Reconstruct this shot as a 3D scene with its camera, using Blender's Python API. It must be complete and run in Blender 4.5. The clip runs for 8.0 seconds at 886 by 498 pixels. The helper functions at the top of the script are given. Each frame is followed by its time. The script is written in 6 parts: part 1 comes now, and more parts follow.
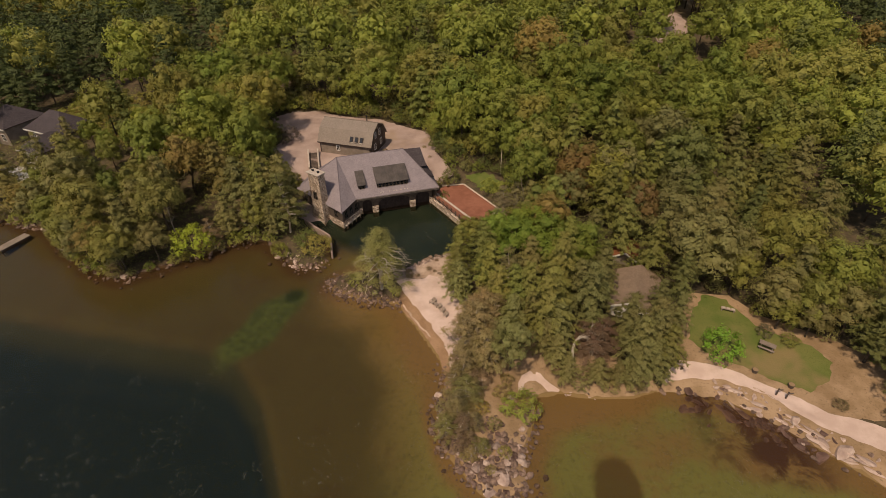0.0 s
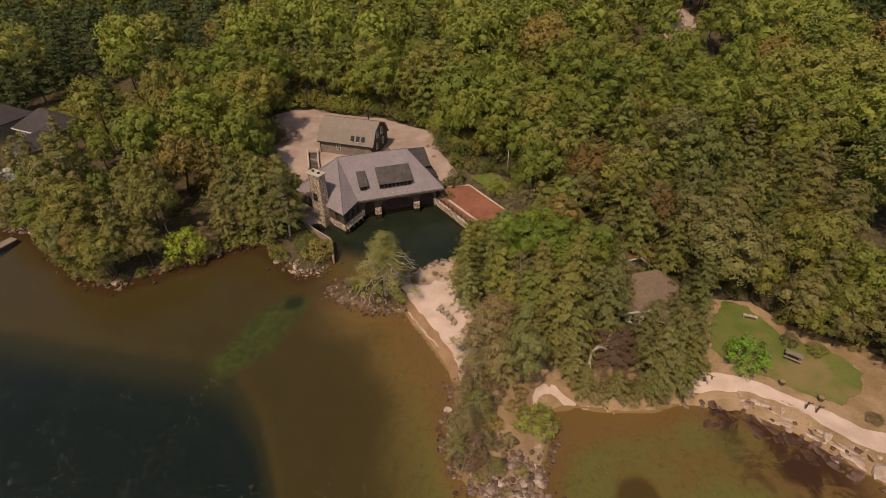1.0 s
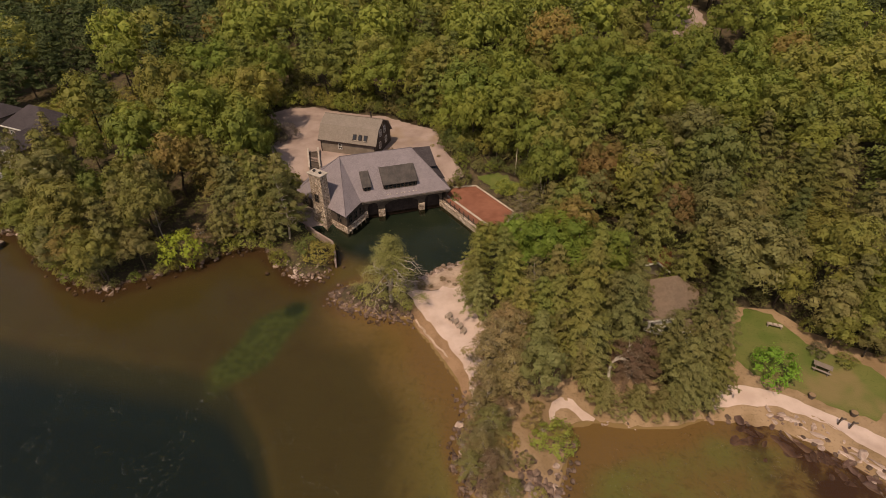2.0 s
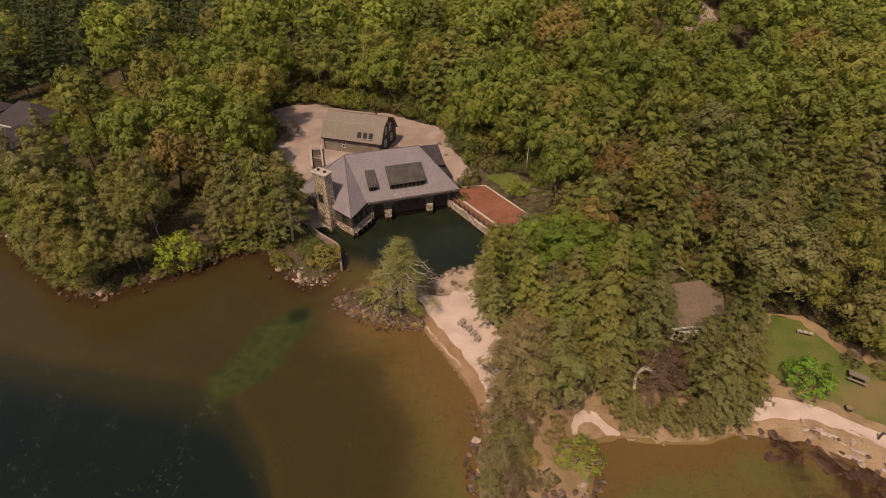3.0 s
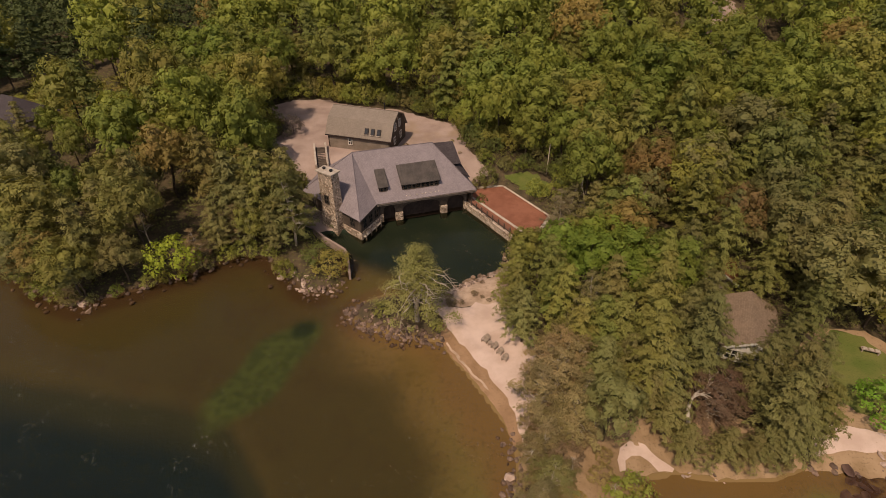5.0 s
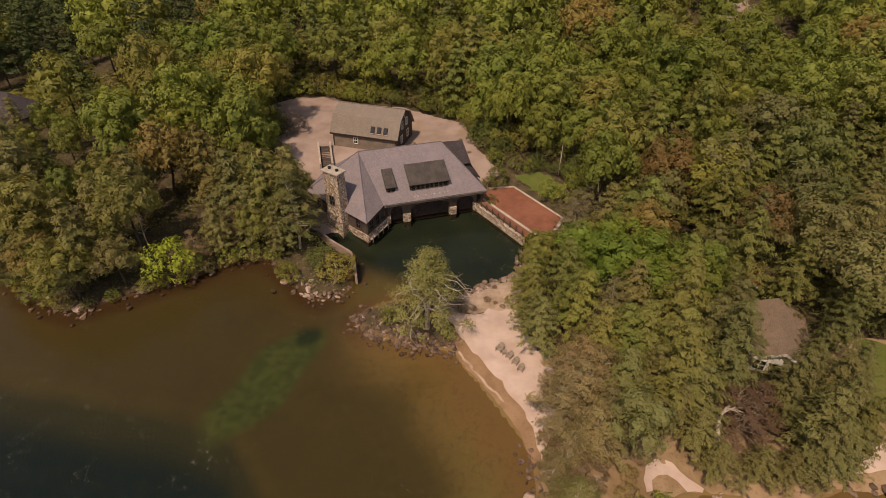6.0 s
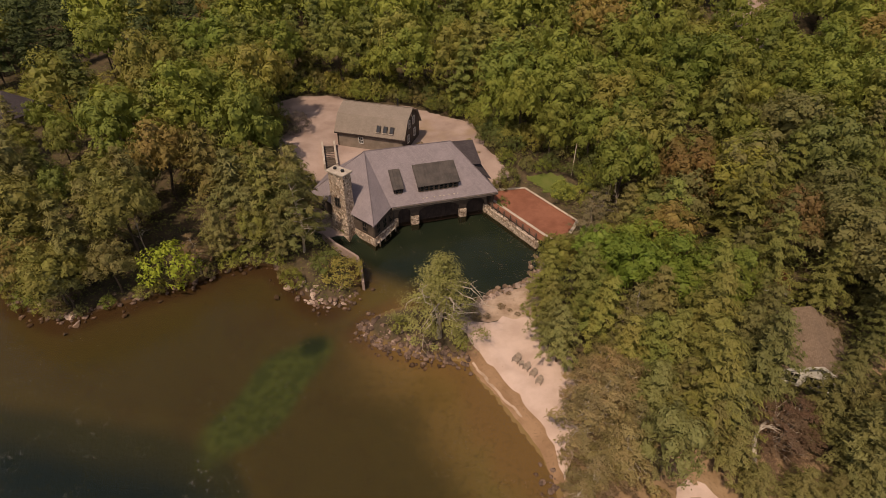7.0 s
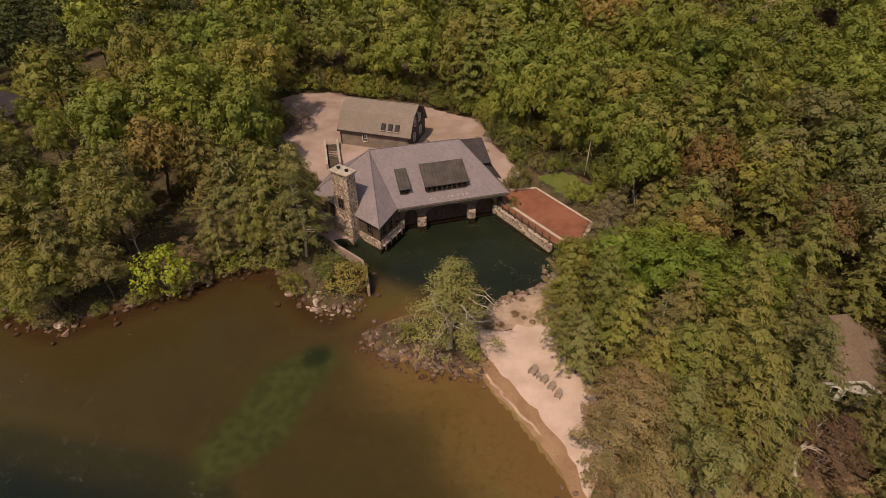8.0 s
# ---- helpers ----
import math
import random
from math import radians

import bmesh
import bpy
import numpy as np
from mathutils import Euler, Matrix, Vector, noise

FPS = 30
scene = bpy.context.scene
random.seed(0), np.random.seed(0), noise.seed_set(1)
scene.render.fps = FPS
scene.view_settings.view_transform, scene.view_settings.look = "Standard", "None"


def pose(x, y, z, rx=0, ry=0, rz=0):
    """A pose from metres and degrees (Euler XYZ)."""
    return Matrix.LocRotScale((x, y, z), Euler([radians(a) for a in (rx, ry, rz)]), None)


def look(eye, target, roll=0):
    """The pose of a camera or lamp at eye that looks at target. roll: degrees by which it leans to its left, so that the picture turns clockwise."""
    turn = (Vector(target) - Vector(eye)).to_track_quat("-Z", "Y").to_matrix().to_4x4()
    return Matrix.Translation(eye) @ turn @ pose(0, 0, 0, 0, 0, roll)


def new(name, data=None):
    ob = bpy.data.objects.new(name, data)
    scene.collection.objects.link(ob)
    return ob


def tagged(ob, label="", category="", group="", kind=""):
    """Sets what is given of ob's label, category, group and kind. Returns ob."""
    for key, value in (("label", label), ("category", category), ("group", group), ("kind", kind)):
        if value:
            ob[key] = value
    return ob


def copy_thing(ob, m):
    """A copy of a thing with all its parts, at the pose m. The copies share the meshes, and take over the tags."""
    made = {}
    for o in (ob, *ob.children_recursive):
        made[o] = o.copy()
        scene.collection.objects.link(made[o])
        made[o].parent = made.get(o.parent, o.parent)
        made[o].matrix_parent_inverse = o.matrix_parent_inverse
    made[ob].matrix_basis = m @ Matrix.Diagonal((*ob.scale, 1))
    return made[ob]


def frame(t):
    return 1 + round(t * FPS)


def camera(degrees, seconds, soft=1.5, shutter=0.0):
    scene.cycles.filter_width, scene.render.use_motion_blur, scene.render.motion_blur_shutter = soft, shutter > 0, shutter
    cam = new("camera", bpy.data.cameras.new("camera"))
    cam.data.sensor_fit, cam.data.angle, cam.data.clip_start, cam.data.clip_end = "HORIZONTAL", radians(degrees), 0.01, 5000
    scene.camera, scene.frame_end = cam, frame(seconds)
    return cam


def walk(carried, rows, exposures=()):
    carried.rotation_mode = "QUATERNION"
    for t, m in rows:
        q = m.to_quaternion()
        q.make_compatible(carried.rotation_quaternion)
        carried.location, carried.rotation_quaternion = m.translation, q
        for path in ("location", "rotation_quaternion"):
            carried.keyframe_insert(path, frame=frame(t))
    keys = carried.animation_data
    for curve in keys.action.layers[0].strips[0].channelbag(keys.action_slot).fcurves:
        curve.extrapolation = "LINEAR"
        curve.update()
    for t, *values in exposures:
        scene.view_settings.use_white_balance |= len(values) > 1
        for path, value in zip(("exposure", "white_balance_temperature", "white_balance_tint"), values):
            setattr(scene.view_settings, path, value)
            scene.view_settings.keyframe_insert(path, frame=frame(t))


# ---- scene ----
cam = camera(80.0, 8.0, soft=0.64)
PATH = [
    (0, (2.184, -1.386, 51.65), (2.133, 0.229, 50.471), -0.4),
    (0.5, (1.435, 0.299, 50.94), (1.388, 1.913, 49.76), -0.3),
    (1, (0.689, 1.936, 50.097), (0.648, 3.55, 48.916), -0.3),
    (2.5, (-1.827, 6.663, 47.777), (-1.852, 8.275, 46.593), 0.2),
    (3, (-2.848, 8.132, 46.861), (-2.868, 9.744, 45.677), 0.3),
    (3.5, (-3.704, 9.642, 45.905), (-3.72, 11.254, 44.722), 0.4),
    (4, (-4.363, 11.194, 44.911), (-4.377, 12.807, 43.729), 0.4),
    (5.5, (-6.262, 15.216, 42.807), (-6.273, 16.83, 41.626), 0.6),
    (6, (-6.944, 16.473, 42.12), (-6.956, 18.087, 40.938), 0.7),
    (6.5, (-7.637, 17.748, 41.382), (-7.649, 19.363, 40.202), 0.7),
    (7, (-8.255, 19.101, 40.668), (-8.268, 20.717, 39.489), 0.7),
    (7.5, (-8.762, 20.55, 39.964), (-8.776, 22.164, 38.783), 0.7),
    (8, (-9.282, 22.03, 39.163), (-9.298, 23.644, 37.981), 0.6),
]
walk(cam, [(t, look(eye, target, roll)) for t, eye, target, roll in PATH], [(0, -0.27, 8000, 16.5), (3, -0.27, 8100, 18.5), (8, -0.27, 8150, 20)])

# ---- light ----
SUN_TO = Vector((-0.24, -0.47, 0.85)).normalized()
world = bpy.data.worlds.new("sky")
scene.world = world
world.use_nodes = True
wn = world.node_tree
sky = wn.nodes.new("ShaderNodeTexSky")
sky.sky_type = "NISHITA"
sky.sun_disc = False
sky.sun_elevation = math.asin(SUN_TO.z)
sky.sun_rotation = math.atan2(SUN_TO.x, SUN_TO.y)
sky.air_density, sky.dust_density = 1.0, 1.6
wn.nodes["Background"].inputs["Strength"].default_value = 0.124
wn.links.new(sky.outputs[0], wn.nodes["Background"].inputs["Color"])
sun = new("sun", bpy.data.lights.new("sun", "SUN"))
sun.data.energy, sun.data.angle, sun.data.color = 3.35, radians(0.6), (1.0, 0.93, 0.82)
sun.matrix_world = look((0, 0, 120), Vector((0, 0, 120)) - SUN_TO)


# ---- materials ----
def grey(nt, a, op, b=None):
    n = nt.nodes.new("ShaderNodeMath")
    n.operation = op
    for k, v in enumerate((a, b)):
        if v is None:
            continue
        if isinstance(v, (int, float)):
            n.inputs[k].default_value = v
        else:
            nt.links.new(v, n.inputs[k])
    return n.outputs[0]


def blend(nt, a, b, fac, mode="MIX"):
    n = nt.nodes.new("ShaderNodeMix")
    n.data_type, n.blend_type = "RGBA", mode
    for k, v in ((0, fac), (6, a), (7, b)):
        if isinstance(v, (int, float)):
            n.inputs[k].default_value = v
        elif isinstance(v, tuple):
            n.inputs[k].default_value = (*v[:3], 1)
        else:
            nt.links.new(v, n.inputs[k])
    return n.outputs[2]


def grain(nt, size, detail=4.0, rough=0.55, coords="Object", warp=0.0):
    """Noise whose features are about size metres wide."""
    tc = nt.nodes.new("ShaderNodeTexCoord")
    n = nt.nodes.new("ShaderNodeTexNoise")
    n.inputs["Scale"].default_value = 1.0 / size
    n.inputs["Detail"].default_value = detail
    n.inputs["Roughness"].default_value = rough
    n.inputs["Distortion"].default_value = warp
    nt.links.new(tc.outputs[coords], n.inputs["Vector"])
    return n.outputs["Fac"]


def span(nt, v, lo, hi, to_lo=0.0, to_hi=1.0):
    n = nt.nodes.new("ShaderNodeMapRange")
    n.interpolation_type = "SMOOTHSTEP"
    nt.links.new(v, n.inputs[0])
    for k, x in enumerate((lo, hi, to_lo, to_hi)):
        n.inputs[k + 1].default_value = x
    return n.outputs[0]


def bare(name, rough=0.8, spec=0.3):
    m = bpy.data.materials.new(name)
    m.use_nodes = True
    nt = m.node_tree
    b = nt.nodes["Principled BSDF"]
    b.inputs["Roughness"].default_value = rough
    b.inputs["Specular IOR Level"].default_value = spec
    return m, nt, b


def relief(nt, b, height, strength=0.5, depth=0.05):
    n = nt.nodes.new("ShaderNodeBump")
    n.inputs["Strength"].default_value = strength
    n.inputs["Distance"].default_value = depth
    nt.links.new(height, n.inputs["Height"])
    nt.links.new(n.outputs[0], b.inputs["Normal"])


def surface(name, dark, light, size=1.0, fine=0.1, rough=0.85, spec=0.25, bump=0.4, depth=0.04, stain=None, island=0.0, metal=0.0, coords="Object", speck=0.6):
    """Two-scale mottled surface: patches of size metres, grain of fine metres, and now and then a stain."""
    m, nt, b = bare(name, rough, spec)
    b.inputs["Metallic"].default_value = metal
    big, small = grain(nt, size, 5, coords=coords), grain(nt, fine, 3, coords=coords)
    c = blend(nt, dark, light, span(nt, big, 0.32, 0.68))
    c = blend(nt, c, tuple(0.45 * v for v in dark), span(nt, small, 0.52, 0.8, 0, speck))
    if stain:
        c = blend(nt, c, stain, span(nt, grain(nt, size * 2.7, 3, coords=coords), 0.56, 0.7, 0, 0.7))
    if island:
        g = nt.nodes.new("ShaderNodeNewGeometry")
        o = nt.nodes.new("ShaderNodeObjectInfo")
        r = grey(nt, grey(nt, g.outputs["Random Per Island"], "ADD", o.outputs["Random"]), "MULTIPLY", 0.5)
        h = nt.nodes.new("ShaderNodeHueSaturation")
        nt.links.new(span(nt, r, 0.0, 1.0, 1 - island, 1 + island), h.inputs["Value"])
        nt.links.new(c, h.inputs["Color"])
        c = h.outputs[0]
    nt.links.new(c, b.inputs["Base Color"])
    if bump:
        relief(nt, b, small, bump, depth)
    return m


def foliage(name, tinted=False, shine=0.2):
    """Leaves: the crown's own tint, varied leaf by leaf and bough by bough, letting some light through."""
    m, nt, b = bare(name, 0.65, shine)
    if tinted:
        a = nt.nodes.new("ShaderNodeAttribute")
        a.attribute_name = "tint"
        base = a.outputs["Color"]
    else:
        base = nt.nodes.new("ShaderNodeObjectInfo").outputs["Color"]
    g = nt.nodes.new("ShaderNodeNewGeometry")
    h = nt.nodes.new("ShaderNodeHueSaturation")
    r = g.outputs["Random Per Island"]
    nt.links.new(span(nt, r, 0, 1, 1.02, 1.18), h.inputs["Value"])
    nt.links.new(span(nt, grain(nt, 1.7, 2, coords="Object"), 0.3, 0.7, 0.49, 0.508), h.inputs["Hue"])
    nt.links.new(base, h.inputs["Color"])
    nt.links.new(h.outputs[0], b.inputs["Base Color"])
    t = nt.nodes.new("ShaderNodeBsdfTranslucent")
    nt.links.new(blend(nt, h.outputs[0], (0.95, 0.95, 0.6), 1.0, "MULTIPLY"), t.inputs["Color"])
    mix = nt.nodes.new("ShaderNodeMixShader")
    mix.inputs[0].default_value = 0.24
    nt.links.new(b.outputs[0], mix.inputs[1])
    nt.links.new(t.outputs[0], mix.inputs[2])
    nt.links.new(mix.outputs[0], nt.nodes["Material Output"].inputs["Surface"])
    return m


def shingled(name, dark, light, course=0.16, rough=0.8, spec=0.3):
    """Weathered shingles laid in courses down the slope; object x runs along the eave, y up the slope."""
    m, nt, b = bare(name, rough, spec)
    tc = nt.nodes.new("ShaderNodeTexCoord")
    br = nt.nodes.new("ShaderNodeTexBrick")
    nt.links.new(tc.outputs["UV"], br.inputs["Vector"])
    br.offset = 0.5
    br.inputs["Scale"].default_value = 1.0
    br.inputs["Brick Width"].default_value = course * 1.4
    br.inputs["Row Height"].default_value = course
    br.inputs["Mortar Size"].default_value = 0.008
    br.inputs["Color1"].default_value = (*dark, 1)
    br.inputs["Color2"].default_value = (*light, 1)
    br.inputs["Mortar"].default_value = (*(0.72 * v for v in dark), 1)
    big = grain(nt, 2.2, 5)
    c = blend(nt, br.outputs["Color"], tuple(1.2 * v for v in light), span(nt, big, 0.4, 0.75, 0, 0.4))
    c = blend(nt, c, tuple(0.6 * v for v in dark), span(nt, grain(nt, 0.5, 4), 0.55, 0.8, 0, 0.3))
    nt.links.new(c, b.inputs["Base Color"])
    relief(nt, b, br.outputs["Fac"], -0.25, 0.015)
    return m


def stonework(name, dark, light, mortar, size=0.35):
    """Fieldstones of mixed tone in pale mortar."""
    m, nt, b = bare(name, 0.85, 0.25)
    tc = nt.nodes.new("ShaderNodeTexCoord")
    cells, edge = (nt.nodes.new("ShaderNodeTexVoronoi") for _ in range(2))
    edge.feature = "DISTANCE_TO_EDGE"
    for v in (cells, edge):
        v.inputs["Scale"].default_value = 1 / size
        nt.links.new(tc.outputs["Object"], v.inputs["Vector"])
    sep = nt.nodes.new("ShaderNodeSeparateColor")
    nt.links.new(cells.outputs["Color"], sep.inputs[0])
    c = blend(nt, dark, light, sep.outputs[0])
    c = blend(nt, c, (0.32, 0.2, 0.12), span(nt, sep.outputs[1], 0.7, 0.95, 0, 0.6))
    c = blend(nt, c, tuple(0.5 * v for v in dark), span(nt, grain(nt, 0.12, 3), 0.5, 0.8, 0, 0.5))
    gap = span(nt, edge.outputs["Distance"], 0.02, 0.07)
    c = blend(nt, mortar, c, gap)
    nt.links.new(c, b.inputs["Base Color"])
    relief(nt, b, gap, 0.8, 0.05)
    return m


def lake_bottom():
    """Wet sand at the edge, then brown silt, then weed, its colour darkened with depth in place of the water."""
    m, nt, b = bare("lake_bottom", 0.9, 0.1)
    g = nt.nodes.new("ShaderNodeNewGeometry")
    s = nt.nodes.new("ShaderNodeSeparateXYZ")
    nt.links.new(g.outputs["Position"], s.inputs[0])
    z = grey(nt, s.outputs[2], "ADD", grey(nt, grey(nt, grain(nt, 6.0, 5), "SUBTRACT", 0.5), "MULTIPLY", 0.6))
    floor = blend(nt, (0.12, 0.085, 0.05), (0.065, 0.052, 0.03), span(nt, grain(nt, 1.1, 5), 0.35, 0.7))
    floor = blend(nt, floor, (0.05, 0.045, 0.02), span(nt, grain(nt, 0.4, 4), 0.5, 0.75, 0, 0.6))
    edge = blend(nt, (0.075, 0.042, 0.019), BED_TAN, span(nt, s.outputs[0], -22.0, -12.0))
    c = blend(nt, floor, edge, span(nt, s.outputs[2], 0.4, 0.05))
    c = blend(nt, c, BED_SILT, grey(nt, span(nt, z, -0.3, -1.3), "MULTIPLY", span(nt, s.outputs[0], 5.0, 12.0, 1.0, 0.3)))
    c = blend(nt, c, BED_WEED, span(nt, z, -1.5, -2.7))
    # the water's tint is flat: the drop-off's darkness is put into the bed colour
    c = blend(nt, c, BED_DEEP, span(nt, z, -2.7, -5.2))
    patches = span(nt, grey(nt, grain(nt, 9.0, 4, warp=0.5), "ADD", grey(nt, grey(nt, grain(nt, 0.8, 4), "SUBTRACT", 0.5), "MULTIPLY", 0.4)), 0.2, 0.5, 0.3, 1.0)
    bay = span(nt, s.outputs[0], -9.0, 5.0, 0.17, 0.95)
    wet = grey(nt, grey(nt, span(nt, z, -0.22, -0.55), "MULTIPLY", span(nt, z, -2.6, -1.6)), "MULTIPLY", bay)
    c = blend(nt, c, BED_GREEN, grey(nt, patches, "MULTIPLY", wet))
    speck = grey(nt, span(nt, grain(nt, 0.7, 6, 0.75, warp=0.8), 0.47, 0.7, 0, 0.38), "MULTIPLY", span(nt, z, 0.0, -0.3))
    c = blend(nt, c, BED_WEED, speck)
    moss = grey(nt, grey(nt, span(nt, grain(nt, 3.2, 5, 0.65, warp=0.6), 0.38, 0.58, 0, 0.9), "MULTIPLY", grey(nt, span(nt, s.outputs[0], 28.0, 31.0), "MULTIPLY", span(nt, s.outputs[0], 44.0, 39.0))), "MULTIPLY", grey(nt, span(nt, s.outputs[2], 0.3, 0.05), "MULTIPLY", span(nt, s.outputs[2], -0.55, -0.3)))
    c = blend(nt, c, (0.06, 0.026, 0.017), moss)
    weed = nt.nodes.new("ShaderNodeAttribute")
    weed.attribute_name = "weed"
    tufts = span(nt, grey(nt, weed.outputs["Fac"], "ADD", grey(nt, grey(nt, grain(nt, 1.9, 5, 0.7), "SUBTRACT", 0.5), "MULTIPLY", 0.6)), 0.05, 0.75)
    c = blend(nt, c, blend(nt, (0.054, 0.072, 0.021), (0.082, 0.104, 0.028), span(nt, grain(nt, 0.9, 4), 0.35, 0.65)), tufts)
    head = nt.nodes.new("ShaderNodeAttribute")
    head.attribute_name = "weed_head"
    c = blend(nt, c, (0.017, 0.028, 0.014), span(nt, grey(nt, head.outputs["Fac"], "ADD", grey(nt, grey(nt, grain(nt, 1.1, 4), "SUBTRACT", 0.5), "MULTIPLY", 0.7)), 0.25, 0.85, 0, 0.8))
    shoal = nt.nodes.new("ShaderNodeAttribute")
    shoal.attribute_name = "shoal"
    c = blend(nt, c, (0.15, 0.125, 0.036), grey(nt, shoal.outputs["Fac"], "MULTIPLY", 0.75))
    silt = nt.nodes.new("ShaderNodeAttribute")
    silt.attribute_name = "silt"
    c = blend(nt, c, (0.085, 0.052, 0.018), span(nt, grey(nt, silt.outputs["Fac"], "ADD", grey(nt, grey(nt, grain(nt, 1.6, 4), "SUBTRACT", 0.5), "MULTIPLY", 0.25)), 0.3, 0.55, 0, 0.8))
    # the cove's dark turbid water, put into the colour of its bed
    murk = nt.nodes.new("ShaderNodeAttribute")
    murk.attribute_name = "murk"
    c = blend(nt, c, blend(nt, (0.018, 0.03, 0.02), (0.03, 0.042, 0.026), span(nt, grain(nt, 5.0, 4), 0.35, 0.7)), murk.outputs["Fac"])
    nt.links.new(c, b.inputs["Base Color"])
    relief(nt, b, grain(nt, 0.35, 4), 0.5, 0.08)
    return m


def lake_water():
    """Clear peaty water: tinted see-through, with a rippled gloss."""
    m, nt, b = bare("lake_water")
    nt.nodes.remove(b)
    t = nt.nodes.new("ShaderNodeBsdfTransparent")
    t.inputs["Color"].default_value = (*WATER_TINT, 1)
    gl = nt.nodes.new("ShaderNodeBsdfGlossy")
    gl.inputs["Roughness"].default_value = 0.18
    fr = nt.nodes.new("ShaderNodeFresnel")
    fr.inputs["IOR"].default_value = 1.33
    bump = nt.nodes.new("ShaderNodeBump")
    bump.inputs["Strength"].default_value = 0.35
    bump.inputs["Distance"].default_value = 0.06
    h = grey(nt, grey(nt, grain(nt, 0.9, 4, 0.6), "ADD", grain(nt, 0.25, 2)), "MULTIPLY", span(nt, grain(nt, 14, 2), 0.35, 0.7, 0.35, 1.2))
    nt.links.new(h, bump.inputs["Height"])
    crest = nt.nodes.new("ShaderNodeBump")
    crest.inputs["Strength"].default_value = 1.0
    crest.inputs["Distance"].default_value = 0.5
    peaks = grey(nt, span(nt, grain(nt, 0.55, 2, warp=1.0), 0.585, 0.705), "MULTIPLY", span(nt, grain(nt, 4.5, 3), 0.5, 0.61))
    nt.links.new(peaks, crest.inputs["Height"])
    nt.links.new(crest.outputs[0], bump.inputs["Normal"])
    for n in (gl, fr):
        nt.links.new(bump.outputs[0], n.inputs["Normal"])
    mix = nt.nodes.new("ShaderNodeMixShader")
    nt.links.new(fr.outputs[0], mix.inputs[0])
    nt.links.new(t.outputs[0], mix.inputs[1])
    nt.links.new(gl.outputs[0], mix.inputs[2])
    nt.links.new(mix.outputs[0], nt.nodes["Material Output"].inputs["Surface"])
    return m


BED_TAN, BED_SILT = (0.225, 0.143, 0.06), (0.062, 0.0405, 0.0142)
BED_WEED, BED_DEEP, BED_GREEN = (0.04, 0.042, 0.019), (0.0105, 0.02, 0.0195), (0.185, 0.19, 0.062)
WATER_TINT = (0.7, 0.66, 0.58)
M_BED = lake_bottom()
M_WATER = lake_water()
M_SAND = surface("beach_sand", (0.5, 0.358, 0.283), (0.63, 0.468, 0.384), 2.5, 0.12, 0.95, 0.1, 0.3, 0.02, speck=0.12)
M_SCRUB = surface("scrubby_sand", (0.36, 0.245, 0.165), (0.52, 0.375, 0.275), 1.6, 0.3, 0.95, 0.1, 0.5, 0.05, stain=(0.2, 0.135, 0.075), speck=0.4)
M_GRAVEL = surface("gravel", (0.31, 0.22, 0.18), (0.42, 0.308, 0.255), 4.0, 0.2, 0.95, 0.1, 0.5, 0.04, stain=(0.3, 0.205, 0.12), speck=0.3)
M_WETSAND = surface("wet_sand", (0.25, 0.14, 0.07), (0.33, 0.195, 0.105), 1.5, 0.15, 0.6, 0.35, 0.3, 0.02)
M_DRY = surface("dry_ground", (0.25, 0.16, 0.085), (0.37, 0.245, 0.145), 2.5, 0.25, 0.95, 0.1, 0.5, 0.05)
M_LAWN = surface("lawn_grass", (0.1, 0.128, 0.029), (0.152, 0.152, 0.045), 3.0, 0.18, 0.9, 0.1, 0.8, 0.06, stain=(0.25, 0.165, 0.08))
M_BRICK = surface("red_brick_paving", (0.23, 0.088, 0.052), (0.31, 0.125, 0.077), 2.2, 0.14, 0.9, 0.15, 0.4, 0.02)
M_CURB = surface("pale_granite", (0.42, 0.34, 0.27), (0.56, 0.47, 0.38), 0.8, 0.07, 0.85, 0.2, 0.4, 0.02, island=0.15)
M_ROCK = surface("shore_granite", (0.1, 0.064, 0.046), (0.25, 0.165, 0.12), 0.7, 0.09, 0.9, 0.2, 0.9, 0.06, island=0.45)
M_PALEROCK = surface("bleached_granite", (0.27, 0.185, 0.145), (0.46, 0.345, 0.275), 0.7, 0.09, 0.9, 0.2, 0.9, 0.06, island=0.35)
M_MAROON = surface("wet_maroon_rock", (0.07, 0.034, 0.024), (0.16, 0.095, 0.068), 0.8, 0.12, 0.6, 0.4, 0.9, 0.06, island=0.3)
M_BARK = surface("bark", (0.05, 0.035, 0.025), (0.11, 0.085, 0.06), 0.5, 0.06, 0.95, 0.1, 0.9, 0.03)
M_DEAD = surface("bleached_wood", (0.32, 0.26, 0.2), (0.52, 0.44, 0.35), 0.6, 0.08, 0.9, 0.15, 0.6, 0.02)
M_LEAF = foliage("leaves")
M_WOODS = foliage("woods_leaves", tinted=True)
M_SLATE = shingled("slate_shingles", (0.218, 0.177, 0.18), (0.263, 0.217, 0.218))
M_BARNROOF = shingled("brown_grey_shingles", (0.215, 0.17, 0.132), (0.26, 0.207, 0.163))
M_BROWNROOF = shingled("brown_shingles", (0.2, 0.135, 0.09), (0.27, 0.19, 0.13))
M_DARKROOF = shingled("dark_grey_shingles", (0.045, 0.034, 0.035), (0.07, 0.055, 0.055))
M_COPPER = surface("brown_standing_seam", (0.06, 0.048, 0.04), (0.1, 0.08, 0.066), 1.2, 0.15, 0.5, 0.4, 0.2, 0.01)
M_TIMBER = surface("brown_timber", (0.07, 0.05, 0.038), (0.12, 0.088, 0.066), 0.9, 0.08, 0.75, 0.3, 0.4, 0.02)
